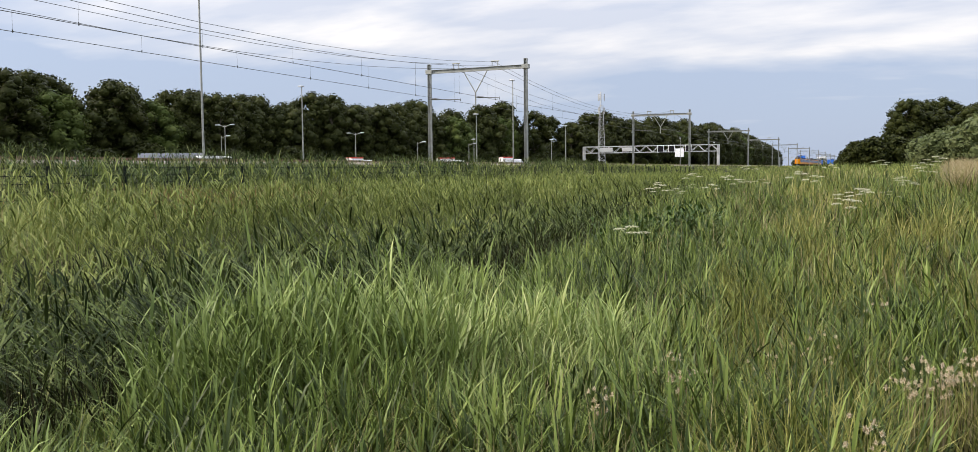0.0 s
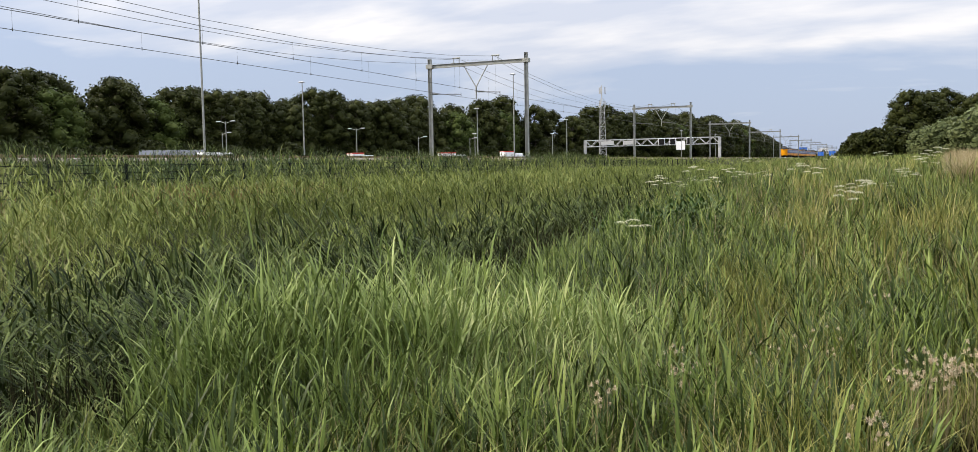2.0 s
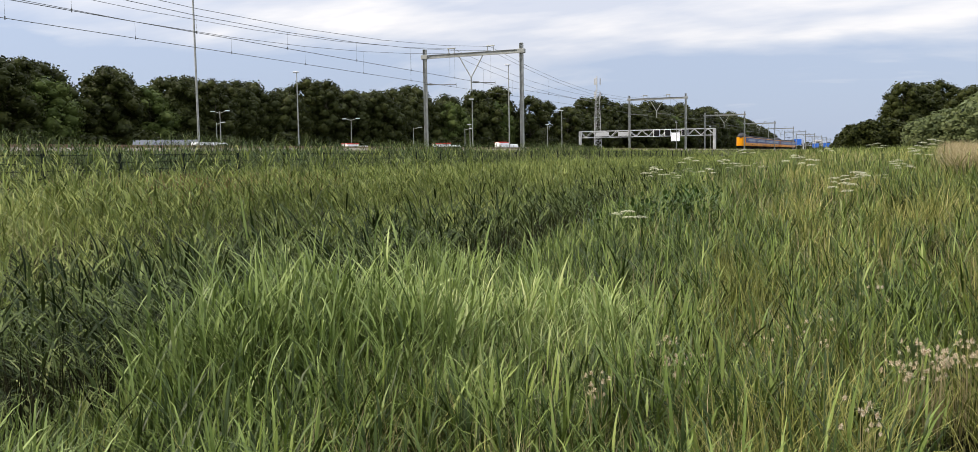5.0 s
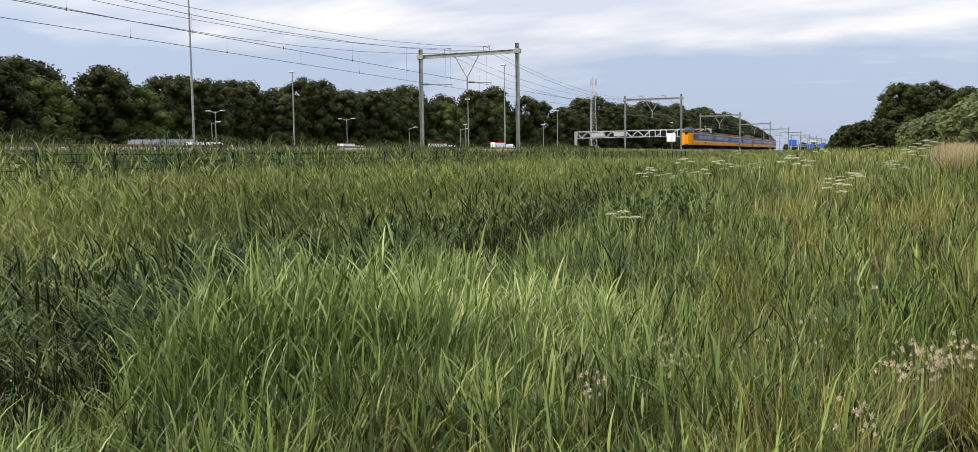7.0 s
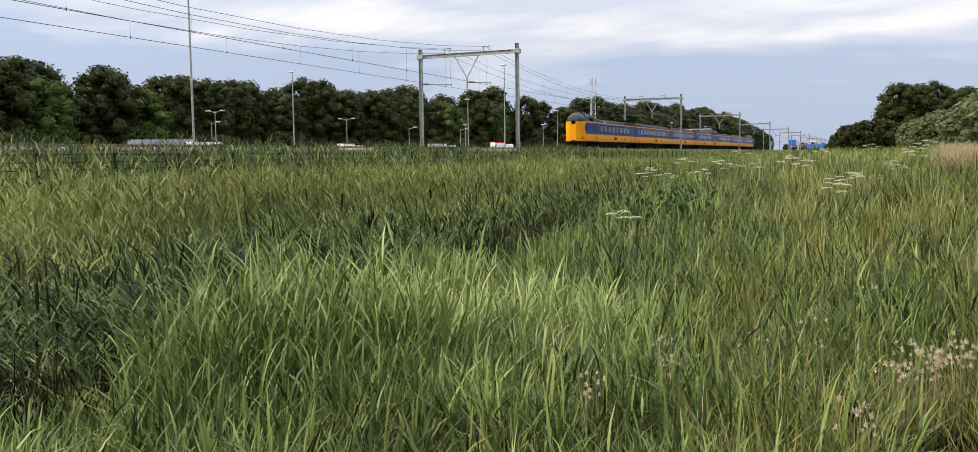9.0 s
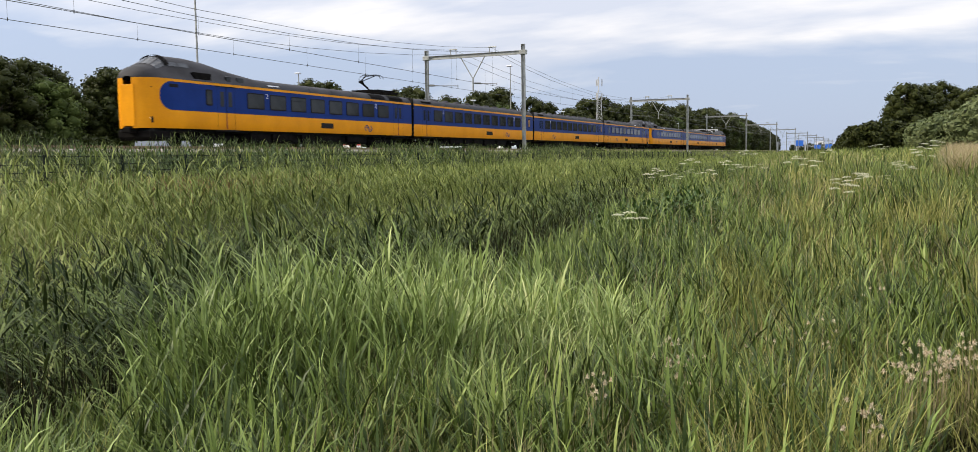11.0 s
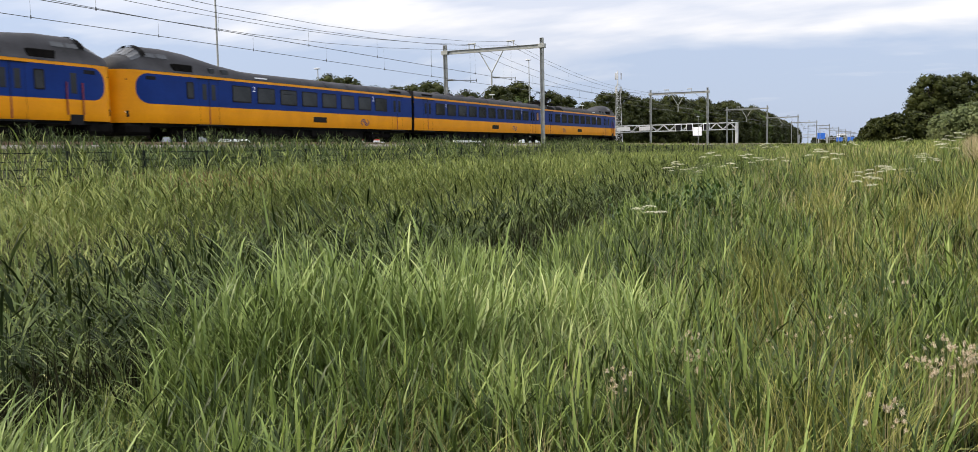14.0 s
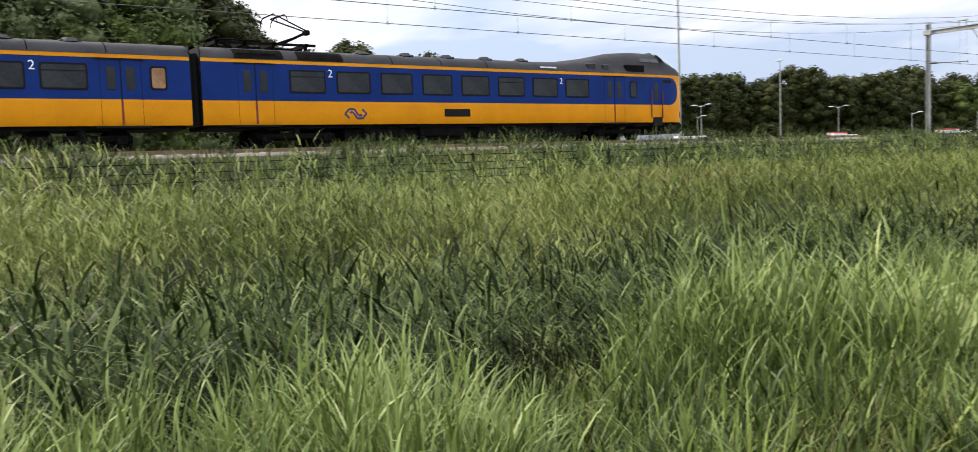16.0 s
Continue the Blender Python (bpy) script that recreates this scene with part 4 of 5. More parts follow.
tall_mast()
lattice_tower()
sign_gantry(296, -94.5, -47.5, "long white lattice gantry over the motorway", [(-78, 4.6, 8.1, 9.5, M_PALE), (-86, 4.6, 8.1, 9.5, M_PALE), (-66.8, 1.8, 7.8, 9.8, M_BLACK), (-63.0, 1.8, 7.8, 9.8, M_BLACK), (-57.2, 1.8, 7.8, 9.8, M_BLACK), (-60.3, 3.0, 5.9, 8.8, M_WHITE)])
sign_gantry(700, -66, -46, "distant gantry with a blue sign over the motorway", [(-50, 5.5, 6.6, 11.0, M_SIGN_BLUE)])
sign_gantry(1050, -78, -40, "distant gantry with blue signs over the motorway", [(-44, 7, 5.5, 10.5, M_SIGN_BLUE), (-56, 7, 5.5, 10.0, M_SIGN_BLUE)])


def parked_lorry(x, y, rz, length, h, mat, label):
    l = at(pose(x, y, float(ground_z(x, y)), 0, 0, rz), "parked_lorry", label, "lorry", "vehicles at the motorway")
    part("box_body", new_box(-length / 2, length / 2 - 2.2, -1.25, 1.25, 1.0, h, bevel=0.05), M_WHITE, l)
    part("cab", new_box(length / 2 - 2.1, length / 2, -1.2, 1.2, 0.7, h - 0.5, bevel=0.15), M_WHITE, l)
    part("roof_fairing", new_box(-length / 2, length / 2 - 2.2, -1.27, 1.27, h - 0.22, h + 0.05, bevel=0.04), mat, l)
    part("windscreen", new_box(length / 2 - 0.06, length / 2 + 0.02, -1.0, 1.0, 1.7, h - 0.8), M_PANE, l)
    for wx in (-length / 2 + 1.2, length / 2 - 1.3):
        for wy in (-1.15, 1.15):
            part("wheel", new_rod((wx, wy - 0.13, 0.5), (wx, wy + 0.13, 0.5), 0.5, n=14), M_BLACK, l)


for x, y, rz, ln, h in ((-97, 152, 62, 5, 3.0), (-86, 172, 40, 6, 3.0), (-79, 190, 50, 5, 3.2)):
    parked_lorry(x, y, rz, ln, h, M_RED_PAINT, "white lorry with a red roof edge parked by the motorway")


def grey_shed():
    s = at(pose(-89, 91.5, float(ground_z(-89, 91.5)), 0, 0, 42), "long_shed", "long low grey shed with a yellow edge by the motorway", "shed")
    part("wall", new_box(-4, 4, -2, 2, 0, 2.2), M_GREY_CLAD, s)
    bm = bmesh.new()
    vs = [bm.verts.new(p) for p in ((-4.2, -2.3, 2.1), (4.2, -2.3, 2.1), (4.2, 0, 2.9), (-4.2, 0, 2.9), (-4.2, 2.3, 2.1), (4.2, 2.3, 2.1))]
    for f in ((0, 1, 2, 3), (3, 2, 5, 4), (0, 3, 4), (1, 5, 2)):
        bm.faces.new([vs[i] for i in f])
    part("roof", bm, M_GREY_CLAD, s)
    part("edge_trim", new_box(4.2, 4.45, -2.2, 2.2, 0, 2.6, bevel=0.05), M_YELLOW_EDGE, s)
    part("white_panel", new_box(0.6, 3.0, -2.1, -2.0, 1.0, 2.0), M_WHITE, s)


grey_shed()


def parked_van(x, y, rz):
    v = at(pose(x, y, 2.02, 0, 0, rz), "parked_van", "white van standing beside the motorway", "van", "vehicles at the motorway")
    bm = bmesh.new()
    side = [(-2.4, 0.35), (2.4, 0.35), (2.45, 0.95), (1.75, 1.15), (1.15, 1.95), (-2.3, 2.0), (-2.45, 1.8)]
    a = [bm.verts.new((px, -0.92, pz)) for px, pz in side]
    b = [bm.verts.new((px, 0.92, pz)) for px, pz in side]
    bm.faces.new(a), bm.faces.new(b[::-1])
    for i in range(len(side)):
        bm.faces.new((a[i], b[i], b[(i + 1) % len(side)], a[(i + 1) % len(side)]))
    bmesh.ops.bevel(bm, geom=list(bm.edges), offset=0.06, segments=2, profile=0.5, affect="EDGES")
    part("body", bm, M_WHITE, v)
    for sy in (-0.925, 0.925):
        part("side_window", new_box(0.1, 1.2, sy - 0.01, sy + 0.01, 1.15, 1.75, bevel=0.005), M_PANE, v)
        for wx in (-1.5, 1.5):
            part("wheel", new_rod((wx, sy - 0.1, 0.33), (wx, sy + 0.1, 0.33), 0.33, n=16), M_BLACK, v)


parked_van(-70.5, 80.0, 62)


def apartment_block():
    b = at(pose(-99, 1950, 1.6), "apartment_building", "distant pale apartment block by the motorway", "building")
    part("wall", new_box(-9, 9, -8, 8, 0, 22), M_WHITE, b)
    part("roof", new_box(-9.4, 9.4, -8.4, 8.4, 22, 22.6, bevel=0.1), M_WHITE, b)
    me = mesh_of("window", new_box(-1.6, 1.6, -0.05, 0.05, -0.8, 0.8), M_PANE)
    for i in range(4):
        for k in range(6):
            part("window", me, None, b).location = (-6.6 + 4.4 * i, -8.03, 3.4 + 3.1 * k)


apartment_block()
tagged(new("motorway", mesh_of("motorway", new_box(-92, -50, -400, 2500, 1.7, 2.02), M_ASPHALT)), "dark asphalt motorway beyond the railway", "road", kind="structure")


# ---- reeds and grasses ----
def ribbons(p, heading, lean, bend, length, width, segs, twist=None):
    """Curved tapering blades as one array of quads: base points, compass headings, lean from upright, bend over the length."""
    n = len(p)
    t = np.linspace(0, 1, segs + 1)
    tilt = lean[:, None] + bend[:, None] * t[None, :] ** 1.5
    step = length[:, None] / segs
    dh = np.sin(tilt) * step
    dv = np.cos(tilt) * step
    h = np.concatenate([np.zeros((n, 1)), np.cumsum(dh[:, :-1], 1)], 1)
    v = np.concatenate([np.zeros((n, 1)), np.cumsum(dv[:, :-1], 1)], 1)
    c, s = np.cos(heading)[:, None], np.sin(heading)[:, None]
    mid = np.stack([p[:, :1] + h * c, p[:, 1:2] + h * s, p[:, 2:] + v], -1)
    tw = heading + np.pi / 2 + (twist if twist is not None else 0)
    side = np.stack([np.cos(tw), np.sin(tw), np.zeros(n)], -1)[:, None, :]
    w = width[:, None] * np.maximum(0.02, (1 - t ** 1.7) * np.minimum(1, 0.45 + 2.2 * t))[None, :] * 0.55
    out = np.stack([mid - side * w[..., None], mid + side * w[..., None]], 2).reshape(-1, 3)
    base = (np.arange(n) * (segs + 1) * 2)[:, None, None]
    k = (np.arange(segs) * 2)[None, :, None]
    q = base + k + np.array([0, 1, 3, 2])[None, None, :]
    return out, q.reshape(-1, 4)


RNG = np.random.default_rng(7)


def scatter(n, d0, d1, a0=-14.0, a1=97.0, power=1.0):
    """Points round the viewer's place, thinning out with the distance; angles to the left of the track's direction."""
    u = RNG.uniform(0, 1, n)
    e = 2.0 - power
    d = (d0 ** e + u * (d1 ** e - d0 ** e)) ** (1 / e) if abs(e) > 1e-6 else d0 * (d1 / d0) ** u
    a = np.radians(RNG.uniform(a0, a1, n))
    return -np.sin(a) * d, np.cos(a) * d, d


def lumps(x, y, s, seed):
    return np.array([noise.noise(Vector((a * s, b * s, seed))) for a, b in zip(x, y)])


def add_stuff(name, chunks, mat, label, category):
    vs, qs, off = [], [], 0
    for v, q in chunks:
        vs.append(v), qs.append(q + off)
        off += len(v)
    tagged(new(name, sheet(name, np.concatenate(vs), np.concatenate(qs), mat)), label, category, kind="stuff")


WIND = radians(150)


def bank_edge(y):
    """Where the near bank's growth gives way to the ditch."""
    return np.clip(-3.75 - 0.055 * y, -6.4, -3.6) + 0.22 * np.sin(1.25 * y) + 0.15 * np.sin(3.1 * y + 1)


def tussocks(x, y, tall, per, spread):
    """Stems round tussock centres: places, headings away from the centre, lean and height."""
    n = len(x)
    i = np.repeat(np.arange(n), per)
    a = RNG.uniform(0, 2 * np.pi, n * per)
    r = np.abs(RNG.normal(0, spread, n * per))
    return x[i] + r * np.cos(a), y[i] + r * np.sin(a), a + RNG.normal(0, 0.5, n * per), 0.04 + 0.9 * r / (spread * 3) + np.abs(RNG.normal(0, 0.07, n * per)), tall[i] * np.clip(1.05 - 0.55 * r / spread * 0.5, 0.45, 1.1) * RNG.uniform(0.75, 1.1, n * per)


def reed_plants(x, y, h, leaves, leaf_len, leaf_w, segs, droop=1.0, stalk_w=0.008, flat=0.0, head=None, lean=None, low=0.34, top=0.20, sweep=None):
    """Reed stems with long arching leaves in two ranks. flat: how far the leaves stand out sideways."""
    n = len(x)
    z = ground_z(x, y)
    p = np.stack([x, y, z], -1)
    if head is None:
        head, lean = RNG.uniform(0, 2 * np.pi, n), np.abs(RNG.normal(0.10, 0.10, n))
    bend = np.abs(RNG.normal(0.20, 0.12, n))
    stem = ribbons(p, head, lean, bend, h, np.full(n, stalk_w), 2, RNG.uniform(-1.5, 1.5, n))
    t = np.tile(np.linspace(low, 0.98, leaves), n) + RNG.uniform(-0.06, 0.02, n * leaves)
    i = np.repeat(np.arange(n), leaves)
    lh = h[i] * t
    tilt = lean[i] + bend[i] * 0.6 * t
    q = np.stack([p[i, 0] + np.cos(head[i]) * np.sin(tilt) * lh, p[i, 1] + np.sin(head[i]) * np.sin(tilt) * lh, p[i, 2] + np.cos(tilt) * lh], -1)
    rank = RNG.uniform(0, np.pi, n)[i] + np.pi * (np.tile(np.arange(leaves), n) % 2) + RNG.normal(0, 0.5, n * leaves)
    rank = rank + 0.25 * np.sin(WIND - rank) + 0.5 * np.sin(head[i] - rank)
    if sweep is not None:
        rank = RNG.normal(sweep, 0.9, n * leaves) + np.pi * (RNG.uniform(0, 1, n * leaves) < 0.28)
    l = leaf_len * RNG.uniform(0.55, 1.25, n * leaves) * (0.75 + 0.5 * np.sin(np.pi * t))
    up = np.where(t > 0.88, top, 0.55 + flat)
    leaf = ribbons(q, rank, np.abs(RNG.normal(up, 0.2)), np.abs(RNG.normal(1.0, 0.45, n * leaves)) * droop, l, leaf_w * RNG.uniform(0.6, 1.2, n * leaves), segs, RNG.normal(0, 0.3, n * leaves))
    return [stem, leaf]


def blades(x, y, length, width, segs=3, bend=0.9, lean=0.2, lift=0.0):
    n = len(x)
    p = np.stack([x, y, ground_z(x, y) + lift], -1)
    return ribbons(p, RNG.normal(WIND, 2.4, n), np.abs(RNG.normal(lean, 0.22, n)), np.abs(RNG.normal(bend, 0.45, n)), length, width, segs, RNG.normal(0, 0.6, n))


def near_reeds():
    x, y, d = scatter(5600, 1.9, 24, power=1.15)
    m = lumps(x, y, 0.5, 3.0)
    edge = -1.3 - 0.06 * y
    keep = (x > bank_edge(y) - 0.2) & (x < edge + 2.6 * m)
    x, y, m = x[keep], y[keep], m[keep]
    clump = lumps(x, y, 1.7, 31.0)
    keep = clump + RNG.uniform(-0.1, 0.1, len(x)) > -0.06
    x, y, m, clump = x[keep], y[keep], m[keep], clump[keep]
    tall = (0.46 + 0.24 * m + 0.34 * clump) * RNG.uniform(0.7, 1.2, len(x))
    # lower growth along the stretch of bank between two stands
    tall = tall * (1 - 0.18 * np.exp(-((np.degrees(np.arctan2(-x, y)) - 51) / 7) ** 4))
    px, py, head, lean, h = tussocks(x, y, np.clip(tall, 0.3, 1.6), 10, 0.13)
    add_stuff("near_reeds", reed_plants(px, py, h, 7, 0.32, 0.0135, 3, 1.0, head=head, lean=lean, low=0.4), M_REED, "fresh green reeds with long arching leaves on the ditch bank", "reeds")


def tall_stands():
    """Lush stands of reed on the edge of the bank."""
    xs, ys, hs = [], [], []
    for cx, cy, ch, k, sx, sy in ((-3.35, 4.30, 1.26, 74, 0.30, 0.42), (-2.70, 4.75, 1.12, 44, 0.30, 0.40), (-3.35, 1.65, 1.02, 44, 0.3, 0.32), (-3.6, 0.3, 0.9, 40, 0.4, 0.42),
                                  (-4.5, 8.4, 0.95, 34, 0.4, 0.46), (-2.1, 5.8, 0.86, 34, 0.4, 0.46)):
        gx, gy = RNG.normal(cx, sx, k), RNG.normal(cy, sy, k)
        xs.append(gx), ys.append(gy)
        hs.append(ch * RNG.uniform(0.76, 1.08, k) * np.exp(-0.5 * np.hypot((gx - cx) / (2.2 * sx), (gy - cy) / (2.2 * sy)) ** 2))
    px, py, head, lean, h = tussocks(np.concatenate(xs), np.concatenate(ys), np.concatenate(hs), 10, 0.14)
    add_stuff("tall_reeds", reed_plants(px, py, h, 9, 0.37, 0.0160, 4, 0.95, head=head, lean=lean * 0.75, low=0.4, flat=-0.1), M_REED_TALL, "lush tall pale green reeds standing on the bank", "reeds")


def ditch_reeds():
    u = RNG.uniform(0, 1, 13500)
    y = -5 + 60 * u ** 1.5
    x = RNG.uniform(-10.9, np.maximum(bank_edge(y) - 0.1, -10.35))
    keep = RNG.uniform(0, 1, len(y)) > np.clip((y - 22) / 30, 0, 1)
    x, y = x[keep], y[keep]
    m, f = lumps(x, y, 0.4, 9.0), lumps(x, y, 1.5, 2.0)
    h = (1.42 + 0.14 * m + 0.20 * f) * RNG.uniform(0.84, 1.06, len(x))
    # near reeds carry painted shade, the others the paler tone of a lit canopy
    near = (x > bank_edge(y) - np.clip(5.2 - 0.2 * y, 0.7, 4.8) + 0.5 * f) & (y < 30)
    for name, pick, mat, label in (("ditch_reeds", near, M_REED_DARK_SHADED, "dense reeds filling the ditch, shade painted into their dark green"), ("lit_ditch_reeds", ~near, M_FIELD, "yellow-green reeds on the far side of the ditch, painted paler as a lit canopy")):
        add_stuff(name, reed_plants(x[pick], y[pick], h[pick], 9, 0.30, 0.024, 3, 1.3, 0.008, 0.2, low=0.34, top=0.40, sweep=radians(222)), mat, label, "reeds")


def meadow_reeds():
    """Reeds thinning out over the slope between the ditch and the fence, and sorrel gone to seed among them."""
    y = -6 + 78 * RNG.uniform(0, 1, 12000) ** 1.4
    x = RNG.uniform(-16.9, -10.2, len(y))
    m = lumps(x, y, 0.35, 17.0)
    keep = m > -0.22
    x, y, m = x[keep], y[keep], m[keep]
    h = (0.52 + 0.30 * m) * RNG.uniform(0.75, 1.25, len(x))
    add_stuff("meadow_reeds", reed_plants(x, y, h, 5, 0.30, 0.030, 2, 1.0, 0.010, 0.15), M_FIELD, "yellow-green reed tips over the slope by the ditch", "reeds")
    n = 1500
    x, y = RNG.normal(-14.4, 0.8, n), RNG.normal(16.2, 2.1, n)
    add_stuff("sorrel", [blades(x, y, RNG.uniform(0.5, 0.8, n), RNG.uniform(0.012, 0.024, n), 3, 0.4, 0.15)], M_RUST, "rust-brown sorrel seed stalks in the meadow", "wild plant")


def shade_stems():
    """Near-black stems added in the dense growth, below the green leaves, as its shade."""
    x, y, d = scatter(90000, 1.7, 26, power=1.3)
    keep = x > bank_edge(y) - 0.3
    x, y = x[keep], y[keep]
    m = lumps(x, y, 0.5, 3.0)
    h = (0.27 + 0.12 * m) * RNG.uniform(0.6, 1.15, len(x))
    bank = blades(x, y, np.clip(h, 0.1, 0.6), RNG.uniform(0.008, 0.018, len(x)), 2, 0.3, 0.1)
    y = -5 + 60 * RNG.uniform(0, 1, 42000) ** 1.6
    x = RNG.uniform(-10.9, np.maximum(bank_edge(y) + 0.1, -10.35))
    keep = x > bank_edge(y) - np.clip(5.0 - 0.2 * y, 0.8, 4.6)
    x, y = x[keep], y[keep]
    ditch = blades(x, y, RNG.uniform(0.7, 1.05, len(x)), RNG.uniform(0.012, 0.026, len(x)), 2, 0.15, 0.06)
    add_stuff("shade_reed_stems", [bank, ditch], M_SHADE_STEM, "added near-black stems standing in for shade deep in the growth", "reeds")


def nettles():
    """Dark broad-leaved weeds on the bank and along the fence."""
    xs, ys, hs = [], [], []
    for cx, cy, n, h, sx, sy in ((-3.3, 13.4, 90, 0.62, 0.35, 0.6), (-2.8, 14.5, 90, 0.70, 0.3, 0.5), (-2.5, 12.6, 40, 0.5, 0.25, 0.4), (-22.0, 22.0, 170, 1.0, 0.8, 2.4),
                                 (-22.3, 30.0, 150, 1.0, 0.8, 3.0), (-21.6, 12.0, 90, 0.75, 0.6, 2.0), (-22.0, 42.0, 130, 1.0, 0.8, 4.0)):
        xs.append(RNG.normal(cx, sx, n)), ys.append(RNG.normal(cy, sy, n)), hs.append(h * RNG.uniform(0.65, 1.15, n))
    x, y, h = np.concatenate(xs), np.concatenate(ys), np.concatenate(hs)
    add_stuff("nettles", reed_plants(x, y, h, 12, 0.13, 0.060, 2, 0.9, 0.010, 0.45, low=0.2, top=0.5), M_NETTLE, "dark green broad-leaved nettles in clumps", "wild plant")


def near_grass():
    x, y, d = scatter(270000, 1.5, 30, power=1.25)
    f = lumps(x, y, 1.6, 6.0)
    keep = (x > bank_edge(y)) & (RNG.uniform(0, 1, len(x)) < np.where(x < -1.6, 0.22, 1.0)) & (f + RNG.uniform(-0.15, 0.15, len(x)) > -0.06)
    x, y, d, f = x[keep], y[keep], d[keep], f[keep]
    m = lumps(x, y, 0.5, 1.0)
    l = (0.44 + 0.25 * m + 0.50 * f) * RNG.uniform(0.5, 1.35, len(x))
    add_stuff("near_grass", [blades(x, y, np.clip(l, 0.15, 1.2), RNG.uniform(0.004, 0.009, len(x)) * (1 + d / 12))], M_GRASS, "tall mixed green grass on the bank", "grass")
    # broader leaves among the grass
    x, y, d = scatter(3000, 1.8, 24, a0=-14, a1=45, power=1.2)
    m = lumps(x, y, 0.6, 14.0)
    f = lumps(x, y, 1.7, 33.0)
    keep = (x > -4.0) & (m > -0.2) & (f > -0.05)
    x, y, m = x[keep], y[keep], m[keep] + f[keep]
    px, py, head, lean, h = tussocks(x, y, (0.50 + 0.3 * m) * RNG.uniform(0.7, 1.25, len(x)), 9, 0.11)
    add_stuff("bank_reeds", reed_plants(px, py, h, 5, 0.32, 0.0165, 3, 0.9, head=head, lean=lean), M_REED, "short green reed shoots among the grass", "reeds")
    # dry stems
    x, y, d = scatter(9000, 1.7, 40, a0=-14, a1=40, power=1.2)
    m = lumps(x, y, 0.35, 21.0)
    keep = (x > -3.0) & (m > -0.05)
    x, y, d = x[keep], y[keep], d[keep]
    add_stuff("dry_stems", [blades(x, y, RNG.uniform(0.5, 0.85, len(x)), 0.003 * (1 + d / 8), 3, 0.35, 0.1)], M_STALK, "dry straw-coloured grass stems", "grass")


def trodden_grass():
    """Short grass on the path where the viewer stands and behind."""
    a, d = RNG.uniform(0, 2 * np.pi, 56000), 24 * RNG.uniform(0.0, 1, 56000) ** 0.62
    x, y = d * np.cos(a), d * np.sin(a)
    keep = (x > -3.6) & ((y < 2.0) | (x > 0.6)) & (np.hypot(x, y) > 0.5)
    x, y = x[keep], y[keep]
    add_stuff("path_grass", [blades(x, y, RNG.uniform(0.10, 0.24, len(x)), RNG.uniform(0.012, 0.03, len(x)), 2, 0.9, 0.3)], M_FIELD, "short trodden green grass on the path", "grass")


def dry_patch():
    """Bleached grass on the shoulder of the bank."""
    n = 12000
    y = RNG.uniform(20, 36, n)
    x = 0.066 * y + 0.2 + np.abs(RNG.normal(0, 0.7, n))
    add_stuff("dry_grass", [blades(x, y, RNG.uniform(0.55, 0.95, n), RNG.uniform(0.010, 0.018, n), 3, 0.9, 0.3)], M_STALK, "bleached dry grass on the shoulder of the bank", "grass")


def field_grass():
    x, y, d = scatter(150000, 9, 130, power=1.4)
    f = lumps(x, y, 0.8, 8.0)
    keep = (x > -27.6) & ~((x > -10.6) & (x < bank_edge(y))) & ~((x > bank_edge(y)) & (d < 16)) & (f > -0.35)
    x, y, d, f = x[keep], y[keep], d[keep], f[keep]
    m = lumps(x, y, 0.2, 5.0)
    l = (0.50 + 0.25 * m + 0.35 * f) * RNG.uniform(0.55, 1.3, len(x)) * np.where((x < -16.4) & (x > -19.5), 0.5, 1.0)
    add_stuff("meadow_grass", [blades(x, y, np.clip(l, 0.15, 1.2), RNG.uniform(0.010, 0.02, len(x)) * (0.5 + d / 18), 3, 1.2, 0.3)], M_FIELD, "light green meadow grass between ditch and fence", "grass")


def far_grass():
    y = 90 + 420 * RNG.uniform(0, 1, 26000) ** 1.6
    x = RNG.uniform(-28, 16, len(y))
    add_stuff("far_grass", [blades(x, y, RNG.uniform(0.25, 0.7, len(x)), 0.03 + y * 0.0006, 2, 1.2, 0.3)], M_FIELD, "distant rough grass beside the railway", "grass")


def fence_reeds():
    y = -4 + 95 * RNG.uniform(0, 1, 9000) ** 1.5
    x = RNG.uniform(-27.4, -19.55, len(y))
    m = lumps(x, y, 0.22, 12.0)
    keep = m > -0.12
    x, y, m = x[keep], y[keep], m[keep]
    h = (0.62 + 0.5 * m) * RNG.uniform(0.75, 1.2, len(x))
    add_stuff("fence_reeds", reed_plants(x, y, h, 6, 0.36, 0.030, 2, 1.1, 0.014, 0.2), M_REED_DARK_SHADED, "reeds and tall weeds grown through the fence", "reeds")


def fluff_head(rng):
    """A tuft of seed hairs: fine short blades in all directions."""
    n = 60
    a, e = rng.uniform(0, 2 * np.pi, n), rng.uniform(0, 2.4, n)
    return ribbons(np.zeros((n, 3)), a, e, rng.normal(0, 0.5, n), rng.uniform(0.010, 0.024, n), np.full(n, 0.0045), 2)


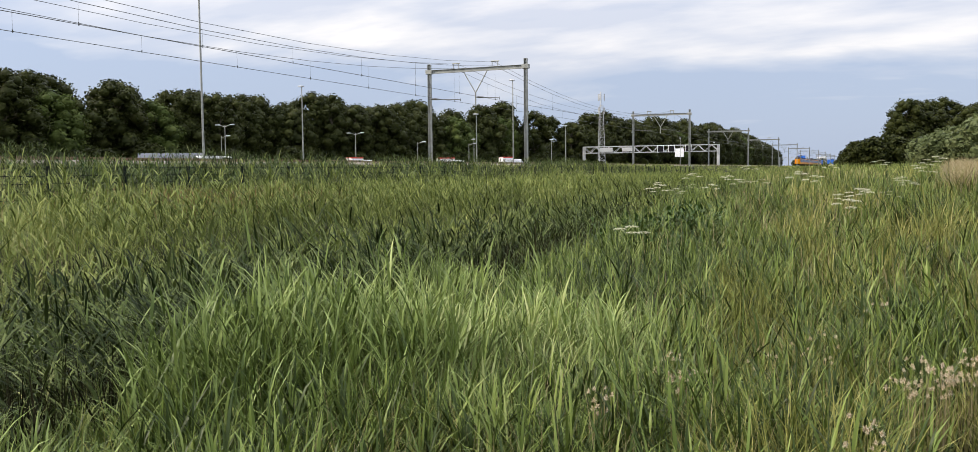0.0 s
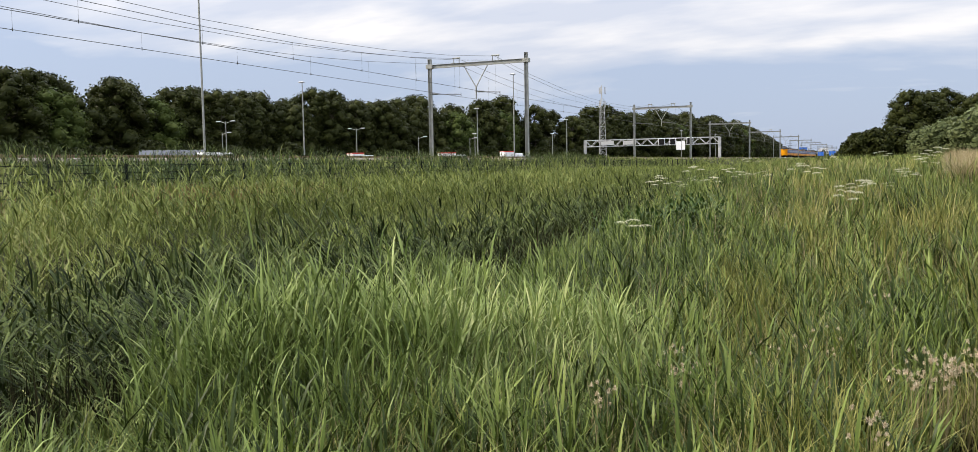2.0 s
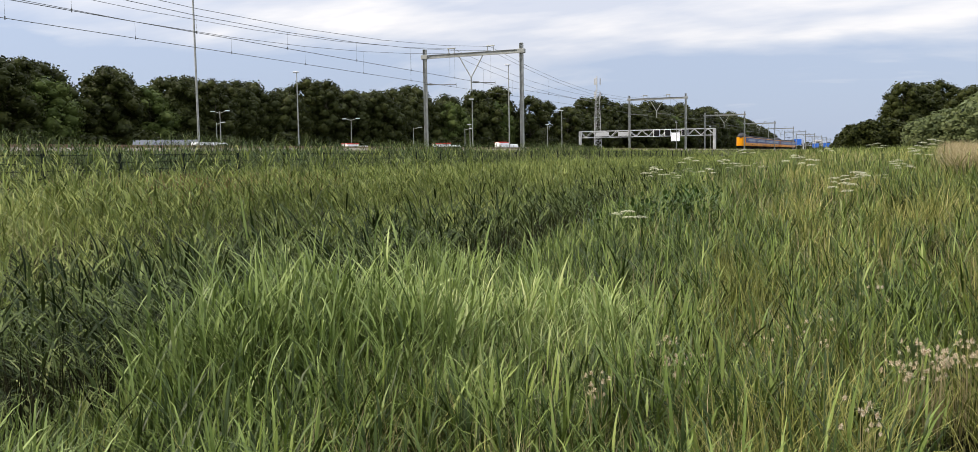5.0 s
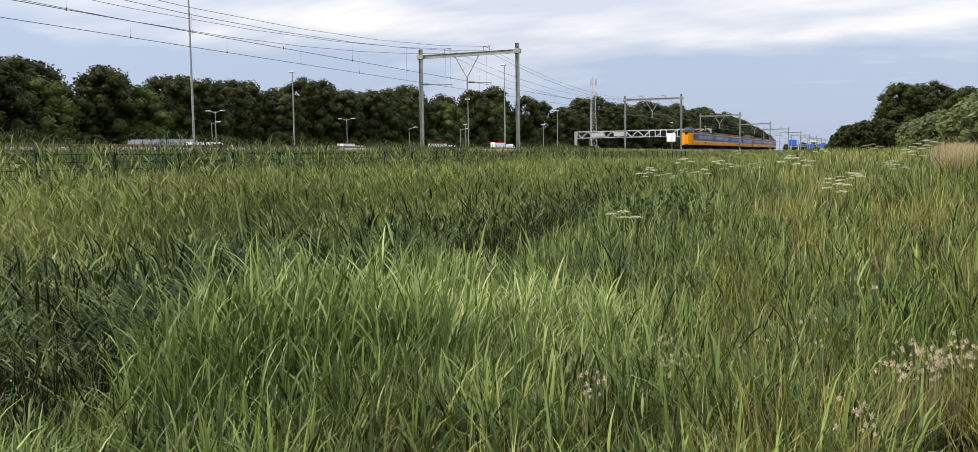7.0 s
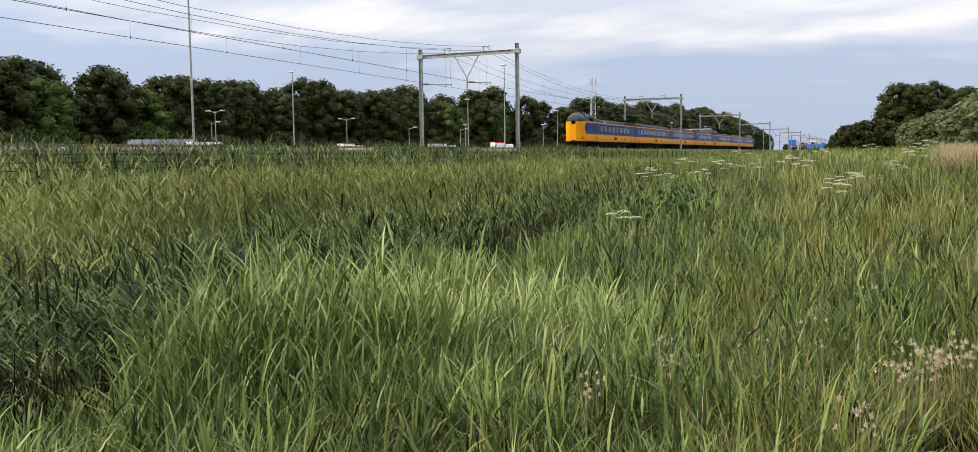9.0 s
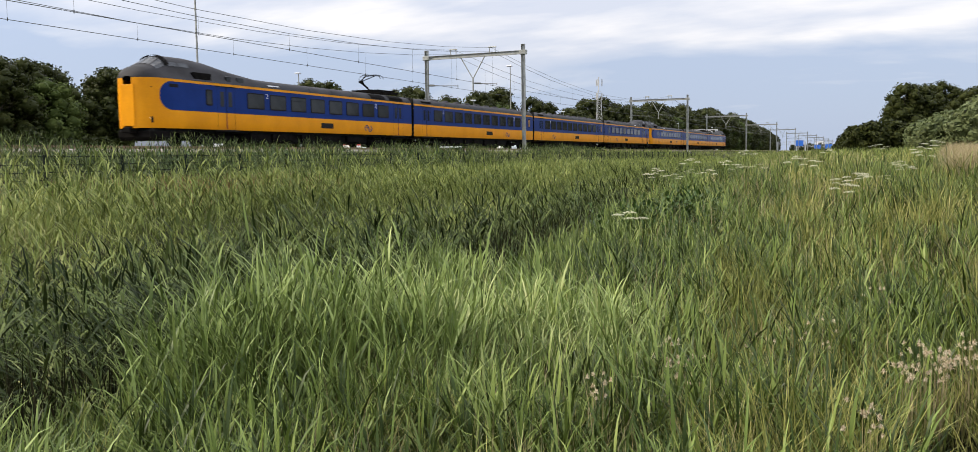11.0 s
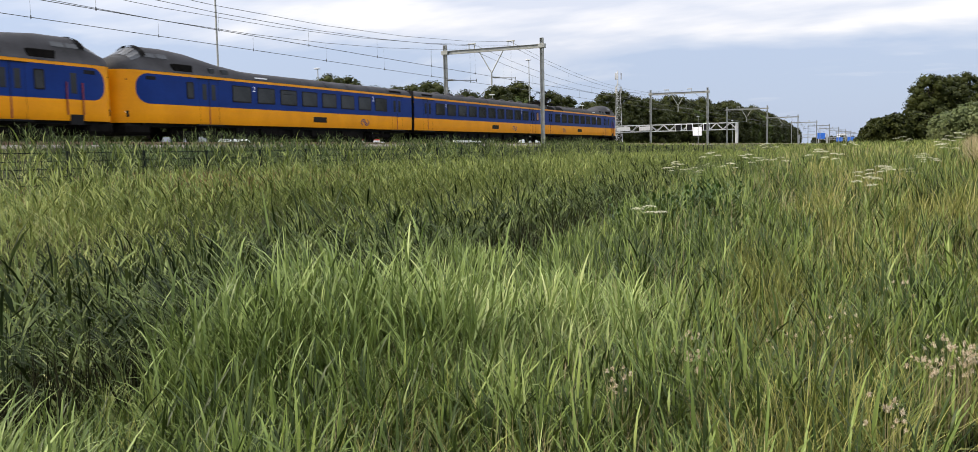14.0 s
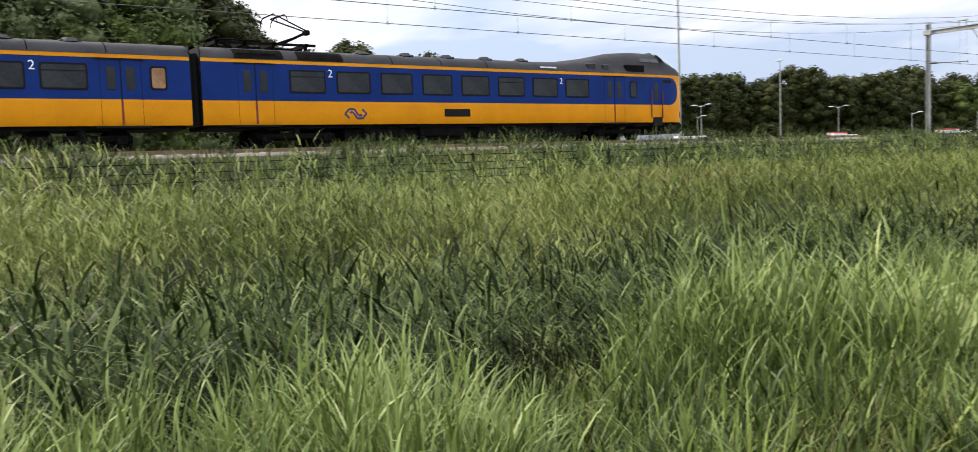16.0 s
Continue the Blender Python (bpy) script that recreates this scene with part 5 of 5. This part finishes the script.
def thistles():
    rng = np.random.default_rng(31)
    spots = [(0.32, 5.0, 46, 0.17), (0.50, 5.12, 26, 0.15), (0.22, 4.82, 20, 0.15), (-1.0, 5.13, 16, 0.16), (-0.92, 4.66, 14, 0.14), (-1.23, 4.02, 10, 0.08), (0.0, 3.84, 12, 0.10), (0.04, 7.08, 9, 0.14), (-0.3, 5.76, 10, 0.2), (-0.59, 5.23, 7, 0.16)]
    for sx, sy, n, r in spots:
        stems, heads = [], []
        t = at(pose(sx, sy, float(ground_z(sx, sy))), "thistle", "faded thistle with pale brown seed fluff on dry stems", "wild plant", "thistles in the grass")
        for k in range(n):
            dx, dy = rng.normal(0, r * 0.45), rng.normal(0, r * 0.45)
            h = rng.uniform(0.52, 0.68)
            stems.append((np.array([[dx * 0.5, dy * 0.5, 0.0]]), math.atan2(dy, dx), math.hypot(dx, dy) * 0.5 / h, h))
            v, q = fluff_head(rng)
            heads.append((v * rng.uniform(0.6, 1.1) + np.array([dx, dy, h]), q))
        sv, sq, off = [], [], 0
        for p, a, ln, h in stems:
            v, q = ribbons(p, np.array([a]), np.array([ln]), np.array([0.0]), np.array([h * 1.02]), np.array([0.007]), 2)
            sv.append(v), sq.append(q + off)
            off += len(v)
        part("dry_stem_tuft", sheet("dry_stem_tuft", np.concatenate(sv), np.concatenate(sq), M_STALK), None, t)["kind"] = "stuff"
        hv, hq, off = [], [], 0
        for v, q in heads:
            hv.append(v), hq.append(q + off)
            off += len(v)
        part("seed_fluff", sheet("seed_fluff", np.concatenate(hv), np.concatenate(hq), M_FLUFF), None, t)["kind"] = "stuff"


def umbel_plant():
    """A hogweed: branching green stem with flat white umbels."""
    rng = np.random.default_rng(41)
    u = at(pose(0, 0, 0), "hogweed", "tall hogweed with flat white flower umbels", "wild plant", "hogweed in the grass")
    bm = bmesh.new()
    rod(bm, (0, 0, 0), (0.02, 0, 0.75), 0.009, 0.006, n=5)
    tops = []
    for k, (a, r, z) in enumerate(((0, 0.0, 1.0), (1.1, 0.17, 0.93), (3.0, 0.20, 0.90), (4.8, 0.15, 0.97))):
        p = (0.02 + r * math.cos(a), r * math.sin(a), z)
        rod(bm, (0.02, 0, 0.5 + 0.06 * k), p, 0.006, 0.003, n=4)
        tops.append(p)
    part("stem", bm, M_REED, u)
    for x, y, z in tops:
        n = 70
        r, a = 0.085 * np.sqrt(rng.uniform(0, 1, n)), rng.uniform(0, 2 * np.pi, n)
        c = np.stack([x + r * np.cos(a), y + r * np.sin(a), z + 0.012 - 2.5 * r ** 2 + rng.normal(0, 0.004, n)], -1)
        s = 0.008
        v = np.stack([c + np.array(o) * s for o in ((-1, -1, 0.2), (1, -1, -0.2), (1, 1, 0.2), (-1, 1, -0.2))], 1).reshape(-1, 3)
        part("umbel", sheet("umbel", v, np.arange(n * 4).reshape(-1, 4), M_UMBEL, False), None, u)
    return u


def hogweeds():
    rng = np.random.default_rng(43)
    first = umbel_plant()
    spots = [(-3.81, 16.9), (-3.5, 16.9), (-3.53, 18.6), (-3.02, 18.0), (-2.77, 18.3), (-2.66, 21.4), (-1.35, 18.1), (-0.98, 17.7), (-0.52, 15.6), (-0.18, 15.5), (0.19, 15.5), (0.38, 15.7),
             (-0.32, 13.6), (-0.08, 14.3), (-2.77, 10.6), (0.53, 17.6), (0.86, 18.1), (-2.39, 17.4), (-1.82, 17.0), (-3.2, 17.3), (-4.3, 18.6), (-8.0, 27), (-7.8, 28), (1.2, 21), (0.2, 22), (-1.0, 22.5), (0.9, 20)]
    for k, (x, y) in enumerate(spots):
        m = pose(x, y, float(ground_z(x, y)), rng.uniform(-6, 6), rng.uniform(-6, 6), rng.uniform(0, 360))
        if k == 0:
            first.matrix_basis = m
            o = first
        else:
            o = copy_thing(first, m)
        s = rng.uniform(0.74, 0.98)
        o.scale = (s * 1.05, s * 1.05, s)


near_reeds()
tall_stands()
ditch_reeds()
shade_stems()
meadow_reeds()
near_grass()
field_grass()
fence_reeds()
far_grass()
trodden_grass()
dry_patch()
nettles()
thistles()
hogweeds()


def motions():
    times = [0, 0.05] + [0.5 * k for k in range(1, 32)] + [15.95, 16]
    for car, ahead, forward in CARS:
        rows = []
        for t in times:
            # it runs a little faster until it has passed the gantry
            y = TAIL_AT - SPEED * (t - 12.5) + 1.8 * max(0.0, 9.2 - t) - ahead
            rows.append((t, pose(TRACK_FAR, y, RAIL_Z, 0, 0, 180 if forward else 0)))
        walk(car, rows)


motions()
